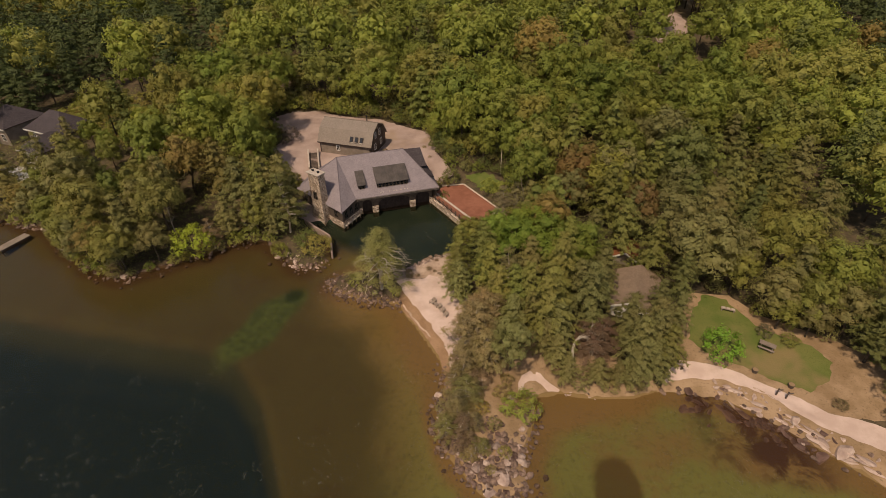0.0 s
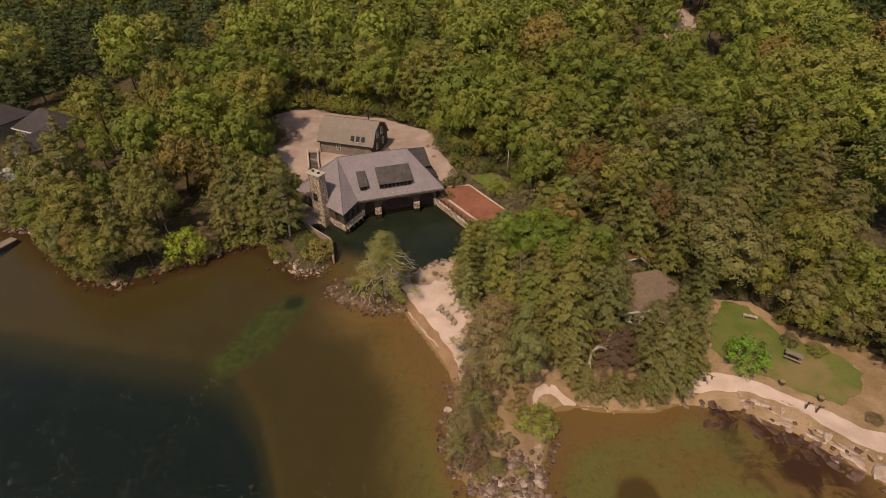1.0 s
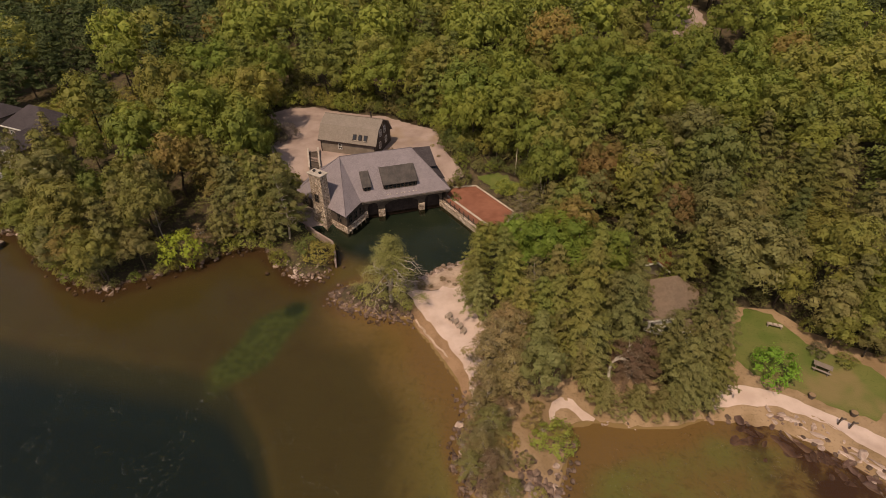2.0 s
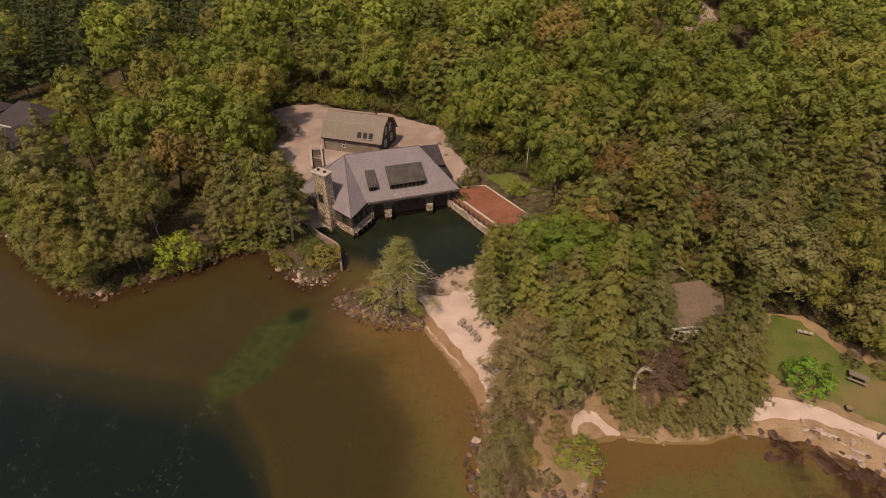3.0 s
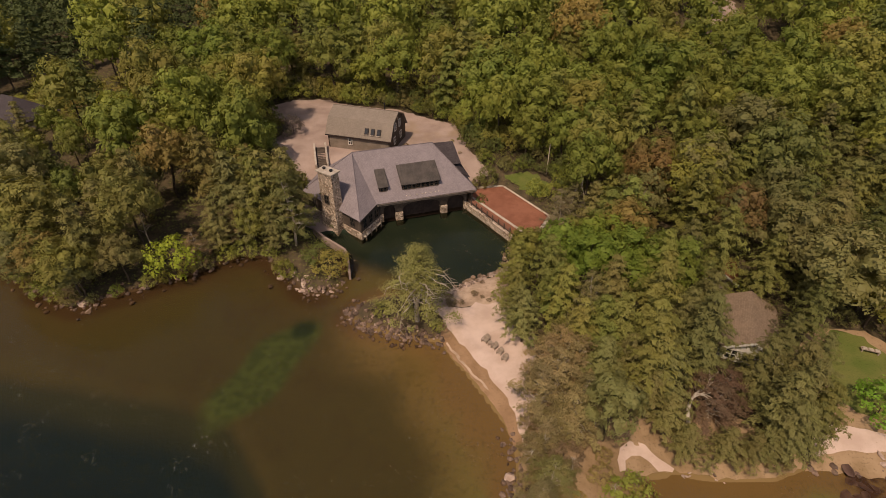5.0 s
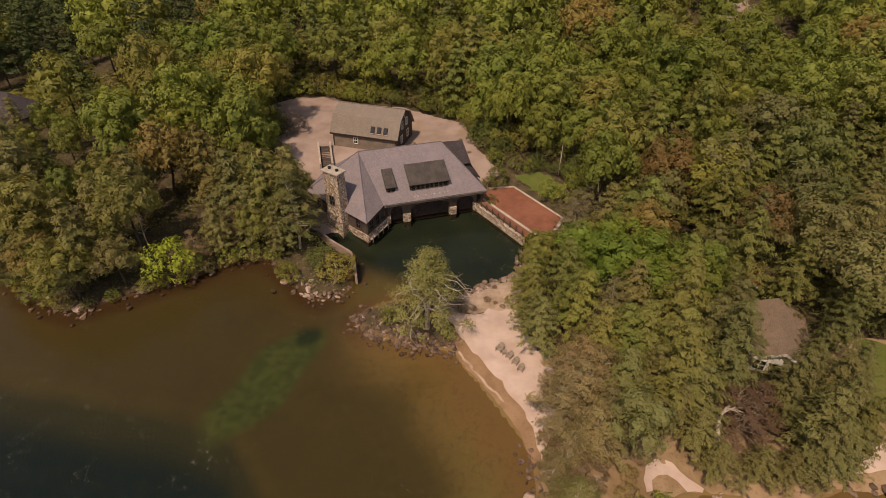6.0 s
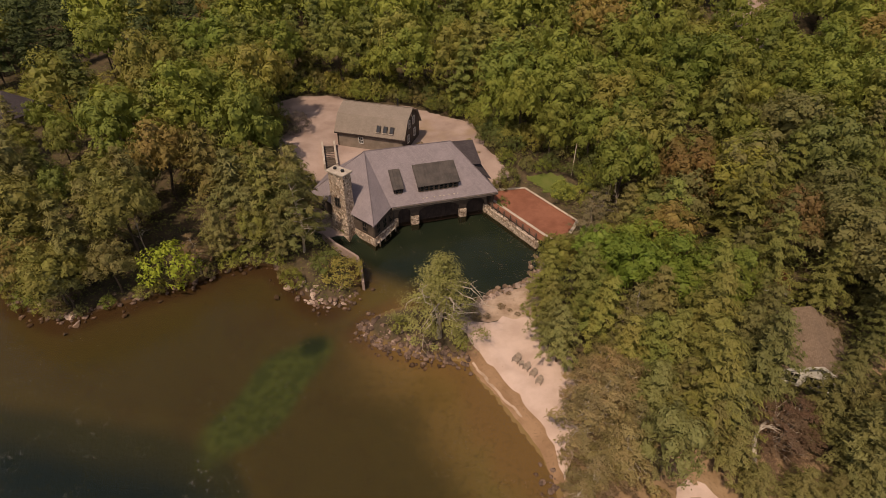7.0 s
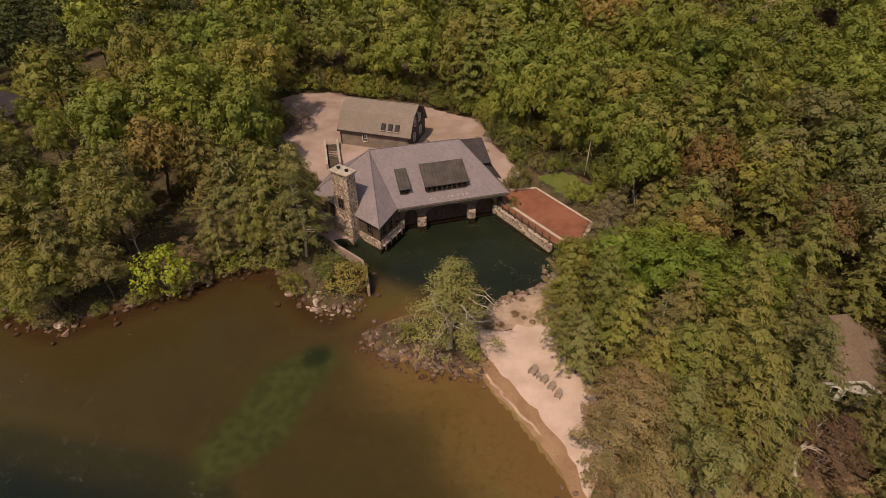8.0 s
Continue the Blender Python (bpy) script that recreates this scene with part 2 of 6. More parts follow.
M_SIDING = surface("weathered_siding", (0.2, 0.155, 0.118), (0.27, 0.212, 0.165), 1.2, 0.09, 0.85, 0.2, 0.4, 0.02)
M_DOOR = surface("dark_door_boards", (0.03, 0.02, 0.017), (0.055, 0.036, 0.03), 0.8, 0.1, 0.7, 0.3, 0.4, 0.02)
M_STONE = stonework("fieldstone_wall", (0.16, 0.105, 0.07), (0.78, 0.62, 0.48), (0.36, 0.27, 0.2), 0.27)
# sunken stone in the bed's dark tone, which stands in for murky water
M_MURKSTONE = surface("murk_dark_stone", (0.032, 0.034, 0.016), (0.045, 0.046, 0.022), 0.6, 0.1, 0.9, 0.1)
M_WHITE = surface("white_paint", (0.62, 0.57, 0.5), (0.74, 0.7, 0.63), 0.9, 0.12, 0.6, 0.4, 0.2, 0.01)
M_GREYWOOD = surface("grey_weathered_wood", (0.27, 0.205, 0.155), (0.38, 0.295, 0.225), 0.4, 0.05, 0.85, 0.2, 0.4, 0.01)
M_BLACK = surface("black_iron", (0.012, 0.011, 0.01), (0.025, 0.022, 0.02), 0.4, 0.05, 0.6, 0.4, 0.2, 0.01)
M_YELLOW = surface("yellow_plastic", (0.55, 0.36, 0.02), (0.65, 0.45, 0.04), 0.6, 0.1, 0.45, 0.5, 0.1, 0.01)
M_RUST = surface("rusty_brown_boards", (0.2, 0.07, 0.03), (0.28, 0.11, 0.05), 0.6, 0.1, 0.8, 0.2, 0.3, 0.01)
M_GLASS, _nt, _b = bare("window_glass", 0.06, 0.6)
_b.inputs["Base Color"].default_value = (0.015, 0.017, 0.018, 1)


# ---- building blocks ----
def solid(name, verts, faces, mat, parent=None, label="", smooth=False):
    me = bpy.data.meshes.new(name)
    me.from_pydata([tuple(v) for v in verts], [], faces)
    me.materials.append(mat)
    if smooth:
        me.shade_smooth()
    me.update()
    ob = new(name, me)
    ob.parent = parent
    return tagged(ob, label)


def part(name, bm, mat, parent=None, label="", smooth=False):
    me = bpy.data.meshes.new(name)
    bmesh.ops.recalc_face_normals(bm, faces=bm.faces[:])
    bm.to_mesh(me)
    bm.free()
    me.materials.append(mat)
    if smooth:
        me.shade_smooth()
    ob = new(name, me)
    ob.parent = parent
    return tagged(ob, label)


def thing(name, m, label, category, group="", kind=""):
    ob = new(name)
    ob.matrix_basis = m
    return tagged(ob, label, category, group, kind)


def block(bm, x0, x1, y0, y1, z0, z1, bevel=0.0, m=None):
    made = bmesh.ops.create_cube(bm, size=1)["verts"]
    bmesh.ops.transform(bm, matrix=Matrix.Translation(((x0 + x1) / 2, (y0 + y1) / 2, (z0 + z1) / 2)) @ Matrix.Diagonal((x1 - x0, y1 - y0, z1 - z0, 1)), verts=made)
    if bevel:
        edges = list({e for v in made for e in v.link_edges})
        made = list({v for f in bmesh.ops.bevel(bm, geom=edges, offset=bevel, segments=1, affect="EDGES")["faces"] for v in f.verts} | {v for v in made if v.is_valid})
    if m is not None:
        bmesh.ops.transform(bm, matrix=m, verts=made)
    return bm


def box(*a, **k):
    return block(bmesh.new(), *a, **k)


def tube(bm, p, q, r0, r1, sides=6):
    """A tapered round bar from p to q."""
    p, q = Vector(p), Vector(q)
    turn = (q - p).to_track_quat("Z", "Y").to_matrix()
    rings = []
    for c, r in ((p, r0), (q, r1)):
        rings.append([bm.verts.new(c + turn @ Vector((r * math.cos(2 * math.pi * k / sides), r * math.sin(2 * math.pi * k / sides), 0))) for k in range(sides)])
    for k in range(sides):
        bm.faces.new((rings[0][k], rings[0][(k + 1) % sides], rings[1][(k + 1) % sides], rings[1][k]))
    bm.faces.new(rings[1])
    bm.faces.new(rings[0][::-1])
    return bm


def slab(name, corners, thick, mat, parent=None, label="", along=None):
    """A flat roof slope or panel with thickness below its top corners; its UVs run along the first edge and up the slope, in metres."""
    c = [Vector(v) for v in corners]
    n = (c[1] - c[0]).cross(c[-1] - c[0]).normalized()
    if n.z < 0:
        c.reverse()
        n = (c[1] - c[0]).cross(c[-1] - c[0]).normalized()
    k = len(c)
    low = [v - n * thick for v in c]
    faces = [tuple(range(k)), tuple(range(2 * k - 1, k - 1, -1))] + [(i, i + k, (i + 1) % k + k, (i + 1) % k) for i in range(k)]
    ob = solid(name, c + low, faces, mat, parent, label)
    flat = Vector((n.y, -n.x, 0))
    flat = flat.normalized() if flat.length > 1e-4 else Vector((1, 0, 0))
    up = n.cross(flat)
    uv = ob.data.uv_layers.new(name="UVMap")
    for loop in ob.data.loops:
        v = ob.data.vertices[loop.vertex_index].co
        uv.data[loop.index].uv = (v.dot(flat), v.dot(up))
    return ob


def smooth01(x):
    x = np.clip(x, 0, 1)
    return x * x * (3 - 2 * x)


def poly_distance(poly, x, y):
    """Distance to the outline, positive inside."""
    x, y = np.asarray(x, float), np.asarray(y, float)
    best, odd = np.full(x.shape, 1e9), np.zeros(x.shape, bool)
    for (ax, ay), (bx, by) in zip(poly, poly[1:] + poly[:1]):
        dx, dy = bx - ax, by - ay
        k = np.clip(((x - ax) * dx + (y - ay) * dy) / (dx * dx + dy * dy + 1e-12), 0, 1)
        best = np.minimum(best, np.hypot(x - ax - k * dx, y - ay - k * dy))
        if ay != by:
            odd ^= ((ay > y) != (by > y)) & (x < (bx - ax) * (y - ay) / (by - ay) + ax)
    return np.where(odd, best, -best)


# ---- plan of the land ----
SHORE = [
    (-700, 330), (-130, 96), (-80.5, 76.7), (-74.9, 74.8), (-69.2, 73.7), (-63.4, 68.4), (-55.6, 62.4), (-49.5, 60.3), (-46, 62.6), (-41.7, 65.0),
    (-37.5, 67.6), (-33.5, 71.0), (-29.0, 70.6), (-26, 66.2), (-23.7, 63.8), (-21.2, 63.0), (-18.8, 64.8), (-18.3, 66.2), (-19.9, 71.6), (-23.0, 74.6),
    (-24.2, 76.3), (-20.6, 76.8), (-18.6, 77.2), (-17.0, 82.6), (-1.6, 87.6), (4.5, 76.2), (3.9, 72.3), (2.4, 69.0), (-0.4, 67.2), (-3.7, 65.3),
    (-5.2, 63.7), (-9, 63.4), (-13.2, 63.6), (-16.2, 61.9), (-17.3, 59.6), (-15.3, 57.7), (-11.9, 56.6), (-8.6, 56.0), (-5.9, 55.4), (-4.6, 53.0),
    (-3.1, 51.0), (-1.5, 48.2), (0.0, 45.7), (0.9, 43.4), (1.0, 40.4), (0.2, 37.6), (0.2, 35.0), (1.5, 31.5), (4.8, 27.4), (7.2, 26.0),
    (9.6, 28.0), (9.8, 32.0), (10.9, 35.2), (11.6, 37.2), (11.5, 38.6), (11.9, 39.4), (12.8, 39.7), (13.8, 39.8), (14.8, 40.2), (18.3, 39.4),
    (23.4, 39.6), (26.5, 40.7), (30.0, 40.6), (33.8, 39.9), (37.0, 38.0), (40.0, 35.2), (43.0, 32.4), (46.0, 29.4), (50, 25), (72, 8), (130, -30), (700, -330), (700, 1600), (-700, 1600),
]
COVE = [(-18.0, 70.0), (-22, 72.5), (-28, 77), (-17, 84), (-2.5, 90), (7.5, 76), (5.5, 68), (-3, 63.2), (-9.5, 65.6), (-13.0, 68.6)]
PATIO = [(-0.6, 88.4), (3.4, 89.2), (9.6, 80.4), (6.9, 74.6), (3.9, 75.6), (-2.4, 84.9)]
YARD = [(-41, 113.5), (-37, 117.5), (-31, 118.5), (-24, 115.5), (-15, 114), (-4, 107.5), (-2.4, 99), (1.5, 91.5), (-1.5, 89.5), (-5, 93), (-12, 94.5), (-21, 90.5), (-27.5, 86), (-31.5, 90), (-36.5, 97), (-35, 104.5)]
LAWN = [(32.6, 48.2), (34.2, 52.4), (37.4, 56.8), (40.2, 55.4), (42.2, 50.8), (45.2, 48.6), (47.9, 47.2), (48.8, 44.6), (47.2, 41.8), (44.0, 40.3), (40.4, 42.3), (37.4, 44.3), (34.0, 46.0)]
DRY = [(28.8, 46.5), (31, 52), (35.4, 57.4), (41, 56.4), (44, 52.4), (51, 48.4), (56, 43), (56, 35), (50.5, 36.0), (44.4, 36.8), (42.0, 38.6), (39.6, 40.6), (36, 42.9), (31.4, 43.4), (28.6, 44)]
MEADOW = [(-90, 119), (-83, 125), (-72, 121), (-66, 111), (-69, 103.5), (-77, 105)]
PATCH = [(3.8, 91.2), (7.8, 91.6), (11.4, 88.8), (10.2, 85.4), (7.4, 86.4)]
HOUSE = [(-16, 79), (-17.6, 75.2), (-27, 83), (-24, 92), (-10, 97), (-5, 96), (-1.2, 84.5)]
BARN = [(-27, 97.8), (-14.6, 94.6), (-12.4, 102.6), (-24.8, 106)]


def deep_water(x, y):
    """0 over the shallows, 1 over the drop-off."""
    edge = np.interp(x, [-120, -60, -42, -34, -27, -22, -18, -12, 0], [62, 51.5, 48, 46.8, 44.2, 38.4, 30.5, 17, -20])
    return smooth01((edge - y) / 9.5 + 0.35)


def height(x, y):
    """The land's height over the lake, below 0 the lake bottom."""
    x, y = np.asarray(x, float), np.asarray(y, float)
    d = poly_distance(SHORE, x, y)
    land = 1.15 * (1 - np.exp(-np.maximum(d, 0) / 2.6)) + 0.03 * np.maximum(d - 5, 0) + 2.1 * smooth01((y - 86) / 10) * smooth01((60 - np.abs(x + 10)) / 40 + 1)
    land += 0.025 * np.maximum(y - 120, 0)
    land += 9.5 * np.exp(-((x - 66) ** 2 + (y - 164) ** 2) / (2 * 24.0**2))
    land += np.where(d > 3, 0.25 * np.sin(x * 0.23 + 1.3) * np.sin(y * 0.19), 0)
    flat = smooth01(poly_distance(PATIO, x, y) / 2 + 0.6)
    land = land * (1 - flat) + 0.9 * flat
    level = smooth01(poly_distance(BARN, x, y) / 3 + 1.0)
    land = land * (1 - level) + 3.45 * level
    stage = smooth01(poly_distance(HOUSE, x, y) / 2 + 0.8)
    land = land * (1 - stage) + np.minimum(land, 1.0) * stage
    out = np.maximum(-d, 0)
    bed = -np.minimum(0.11 * out, 1.25) - 0.1 * np.minimum(out, 3) - 4.6 * deep_water(x, y)
    bed *= 1 - 0.74 * np.exp(-(((x + 2.5) / 6.5) ** 2) - ((y - 48.5) / 8.5) ** 2) - 0.66 * np.exp(-(((x - 27) / 16) ** 2) - ((y - 31) / 9) ** 2)
    bed *= 1 - 0.8 * np.exp(-(((x - 14.6) / 3.4) ** 2) - ((y - 37.6) / 2.8) ** 2) - 0.6 * np.exp(-(((x - 41) / 8) ** 2) - ((y - 32) / 4) ** 2)
    bed -= 0.35 * smooth01(poly_distance(COVE, x, y) / 3.5 + 0.15)
    return np.where(d > 0, land, bed)


def z_at(x, y):
    return float(height(np.array([x]), np.array([y]))[0])


# ---- ground, lake ----
def ground_sheet():
    gx = np.concatenate([np.linspace(-700, -200, 11)[:-1], np.linspace(-200, -88, 33)[:-1], np.arange(-88, 62, 0.6), np.linspace(62, 200, 40), np.linspace(200, 700, 11)[1:]])
    gy = np.concatenate([np.linspace(-500, 0, 9)[:-1], np.linspace(0, 22, 12)[:-1], np.arange(22, 112, 0.6), np.linspace(112, 280, 60), np.linspace(280, 1500, 16)[1:]])
    x, y = np.meshgrid(gx, gy)
    z = height(x.ravel(), y.ravel()).reshape(x.shape)
    inside = (x > -90) & (x < 64) & (y > 20) & (y < 115)
    rough = -0.07 * (np.sin(x * 2.1 + np.sin(y * 1.7)) * np.sin(y * 2.4 + 1.0)) ** 2 - 0.02
    z = z + np.where(inside, rough * smooth01(np.abs(z) / 0.6), 0)
    nx, ny = len(gx), len(gy)
    i = np.arange(nx * ny).reshape(ny, nx)
    quads = np.stack([i[:-1, :-1], i[:-1, 1:], i[1:, 1:], i[1:, :-1]], -1).reshape(-1, 4)
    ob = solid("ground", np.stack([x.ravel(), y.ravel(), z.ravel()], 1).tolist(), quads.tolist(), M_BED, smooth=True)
    u, v = (x.ravel() + 25.3) * 0.5 + (y.ravel() - 52.3) * 0.866, -(x.ravel() + 25.3) * 0.866 + (y.ravel() - 52.3) * 0.5
    weed = ob.data.attributes.new("weed", "FLOAT", "POINT")
    weed.data.foreach_set("value", np.clip(1.25 - ((u / 8.6) ** 2 + ((v - 0.4 * np.sin(u * 0.6)) / 3.3) ** 2), 0, 1).astype(np.float32))
    head = ob.data.attributes.new("weed_head", "FLOAT", "POINT")
    head.data.foreach_set("value", np.exp(-(((u - 6.6) / 1.9) ** 2) - ((v - 0.3) / 1.7) ** 2).astype(np.float32))
    shoal = ob.data.attributes.new("shoal", "FLOAT", "POINT")
    sx, sy = (x.ravel() + 16.0) * 0.77 + (y.ravel() - 66.2) * 0.64, -(x.ravel() + 16.0) * 0.64 + (y.ravel() - 66.2) * 0.77
    shoal.data.foreach_set("value", np.exp(-((sx / 3.6) ** 2) - (sy / 1.9) ** 2).astype(np.float32))
    silt = ob.data.attributes.new("silt", "FLOAT", "POINT")
    silt.data.foreach_set("value", np.exp(-(((x.ravel() - 19.2) / 2.7) ** 2) - ((y.ravel() - 28.4) / 4.0) ** 2).astype(np.float32))
    # where the bed colour takes on the cove water's darkness
    murk = ob.data.attributes.new("murk", "FLOAT", "POINT")
    murk.data.foreach_set("value", smooth01(poly_distance(COVE, x.ravel(), y.ravel()) / 6.0 + 0.42).astype(np.float32))
    return tagged(ob, "wooded lake shore of brown leaf litter running under the water", "ground", kind="structure")


def jagged(poly, step, wobble, seed):
    """The outline with extra corners, each a little off the line."""
    rng, out = random.Random(seed), []
    for (ax, ay), (bx, by) in zip(poly, poly[1:] + poly[:1]):
        n = max(1, round(math.hypot(bx - ax, by - ay) / step))
        out += [(ax + (bx - ax) * k / n + rng.uniform(-wobble, wobble), ay + (by - ay) * k / n + rng.uniform(-wobble, wobble)) for k in range(n)]
    return out


def drape(name, poly, mat, lift, label, category, wobble=0.12, step=0.7, cell=0.6, flat=None):
    """A sheet of one surface laid over the ground within an outline."""
    pts = jagged(poly, step, wobble, len(name) + len(poly)) if wobble else poly
    bm = bmesh.new()
    bm.faces.new([bm.verts.new((x, y, 0)) for x, y in pts])
    xs, ys = [p[0] for p in pts], [p[1] for p in pts]
    for axis, lo, hi in ((0, min(xs), max(xs)), (1, min(ys), max(ys))):
        for v in np.arange(lo + cell, hi, cell):
            co, no = [0, 0, 0], [0, 0, 0]
            co[axis], no[axis] = v, 1
            bmesh.ops.bisect_plane(bm, geom=bm.verts[:] + bm.edges[:] + bm.faces[:], plane_co=co, plane_no=no)
    at = np.array([v.co[:2] for v in bm.verts])
    for v, z in zip(bm.verts, height(at[:, 0], at[:, 1])):
        v.co.z = (z if flat is None else flat) + lift
    for f in bm.faces:
        if f.normal.z < 0:
            f.normal_flip()
    bmesh.ops.triangulate(bm, faces=bm.faces[:])
    return tagged(part(name, bm, mat, smooth=True), label, category, kind="structure")


ground_sheet()
water = solid("lake_water", [(-700, -500, 0), (700, -500, 0), (700, 400, 0), (-700, 400, 0)], [(0, 1, 2, 3)], M_WATER)
water.visible_shadow = False
tagged(water, "clear peat-brown lake water with small ripples", "lake", kind="structure")

BEACH = [(-6.0, 58.4), (-6.8, 59.6), (-5.2, 60.5), (-3.6, 60.2), (-2.0, 61.3), (-0.4, 60.8), (1.5, 61.8), (3.5, 60.9), (4.2, 56), (4.2, 50), (3.2, 45.5), (1.6, 42.8), (1.5, 43.4), (1.3, 45.8), (0.3, 48.2), (-1.3, 51.0), (-3.0, 53.6), (-4.4, 55.6), (-5.2, 57.2)]
drape("beach", BEACH, M_SAND, 0.09, "pale bare sand beach beside the cove", "beach", 0.2, 0.9)
drape("wet_sand", [(-5.9, 55.3), (-6.6, 57.4), (-5.0, 58.4), (-3.0, 55.0), (-0.5, 51.5), (1.2, 48.6), (2.2, 45.6), (2.0, 42.6), (0.9, 42.6), (0.1, 45.8), (-1.5, 48.3), (-3.1, 51.1), (-4.6, 53.1)], M_WETSAND, 0.04, "dark wet sand at the water's edge", "beach", 0.1)
drape("dry_ground_4", [(-6.6, 59.8), (-8.2, 61.4), (-6.6, 63.0), (-3.4, 64.8), (0.2, 66.8), (2.4, 68.2), (4.2, 64), (3.6, 60.2), (1.5, 61.2), (-2, 60.7), (-4.6, 60.6)], M_SCRUB, 0.05, "pinkish scrubby ground between beach and cove", "ground", 0.2)
drape("sand_line", [(-5.5, 55.2), (-5.0, 54.2), (-4.4, 53.5), (-4.1, 52.7), (-3.3, 51.8), (-2.7, 50.7), (-1.9, 49.9), (-1.2, 48.8), (-1.1, 48.85), (-1.7, 50.0), (-2.55, 50.8), (-3.05, 51.9), (-3.9, 52.8), (-4.15, 53.6), (-4.8, 54.3), (-5.3, 55.3)], M_SCRUB, 0.07, "thin pale ridge of sand along the waterline", "beach", 0.07, 0.4)
drape("beach_2", [(27.4, 41.6), (28.6, 43.4), (30.4, 44.6), (33.0, 44.4), (36.2, 43.5), (40.1, 41.0), (42.7, 39.3), (44.7, 37.4), (47.5, 36.4), (50.2, 34.8), (53, 31.5), (56, 29), (52.5, 28.5), (49.2, 31.8), (46.4, 33.5), (43.3, 35.3), (40.8, 37.8), (38.9, 39.9), (34.7, 42.0), (31.0, 42.2)], M_SAND, 0.11, "pale sand strip between the lawn and the stony water's edge", "beach")
drape("sand_spit", [(9.7, 39.7), (9.8, 40.9), (10.4, 42.1), (11.5, 42.9), (12.7, 42.4), (13.6, 41.2), (14.8, 40.5), (14.6, 40.2), (13.4, 40.2), (12.7, 40.9), (12.0, 41.4), (11.2, 41.4), (10.6, 40.9), (10.3, 40.0)], M_SAND, 0.12, "small crescent of pale sand at the water's edge", "beach", 0.08)
drape("dry_ground_3", [(26.5, 40.6), (28, 42.4), (31.2, 42.6), (34.9, 42.3), (39.1, 40.2), (41.0, 38.0), (43.5, 35.7), (46.5, 33.9), (49.4, 32.1), (52.5, 29), (49, 26.5), (46.2, 29.2), (43.2, 32.2), (40.2, 35.0), (37.1, 37.8), (33.8, 39.7), (30, 40.4)], M_DRY, 0.05, "wet brown stony flat below the sand strip", "ground", 0.2)
drape("dry_ground", [(1.6, 42.6), (3, 46), (6, 50), (11, 52), (15, 50), (20, 46), (26.6, 43.5), (26.6, 40.9), (23.4, 39.8), (18.3, 39.6), (14.8, 40.4), (12.8, 39.9), (11.7, 39.6), (11.2, 38.7), (11.3, 37.2), (10.6, 35.3), (9.6, 32), (9.4, 28.4), (7.2, 26.4), (4.9, 27.8), (1.9, 31.7), (0.6, 35), (0.6, 37.6), (1.3, 40.4)], M_DRY, 0.05, "bare brown earth under the shore pines", "ground", 0.2)
drape("dry_ground_2", DRY, M_DRY, 0.05, "bare brown earth round the lawn", "ground", 0.2)
drape("lawn", LAWN, M_LAWN, 0.09, "mown green lawn above the beach, browned at the edges", "lawn", 0.2)
drape("lawn_2", PATCH, M_LAWN, 0.07, "small green lawn beside the brick patio", "lawn", 0.35)
drape("lawn_3", MEADOW, M_LAWN, 0.07, "sunlit yellow-green meadow in the woods", "lawn", 0.4, 1.5, 2)
drape("dry_ground_5", [(-80, 114.5), (-76, 117), (-73.5, 115.5), (-77, 113)], M_DRY, 0.1, "bare pale earth in the meadow", "ground", 0.3, 1.0, 1)
drape("driveway", YARD, M_GRAVEL, 0.07, "wide pinkish gravel yard round the barn", "driveway", 0.3)
drape("clearing", [(51.5, 135), (55, 147), (59, 160), (66, 166), (65, 152), (60, 146), (58.5, 135)], M_GRAVEL, 0.1, "sunlit bare track in the upper woods", "ground", 0.6, 2, 3)
drape("ledge_ground", [(-28, 83), (-26, 77.5), (-24.2, 76.7), (-21, 77.2), (-21.5, 79.5), (-25.5, 83.5)], M_GRAVEL, 0.05, "pale bare earth round the chimney foot", "ground", 0.1)
drape("patio", PATIO, M_BRICK, 0.1, "flat red brick patio beside the boathouse", "patio", 0, flat=0.98)


# ---- boathouse ----
HM = pose(-15.3, 80.2, 0, 0, 0, 18.0)
EAVE, RIDGE = 3.6, 9.2


def to_house(x, y, z):
    return HM.inverted() @ Vector((x, y, z))


def arch_panel(u0, u1, v0, v1, spring, crown, top):
    """The wall over an arched opening from u0 to u1."""
    bm, n = bmesh.new(), 14
    for k in range(n):
        a, b = (u0 + (u1 - u0) * j / n for j in (k, k + 1))
        za, zb = (spring + (crown - spring) * math.sqrt(max(0, 1 - ((u - (u0 + u1) / 2) / ((u1 - u0) / 2)) ** 2)) for u in (a, b))
        v = [bm.verts.new(c) for c in ((a, v0, za), (b, v0, zb), (b, v0, top), (a, v0, top), (a, v1, za), (b, v1, zb), (b, v1, top), (a, v1, top))]
        for f in ((0, 1, 2, 3), (5, 4, 7, 6), (0, 4, 5, 1), (3, 2, 6, 7)):
            bm.faces.new([v[i] for i in f])
    bmesh.ops.remove_doubles(bm, verts=bm.verts[:], dist=0.001)
    return bm


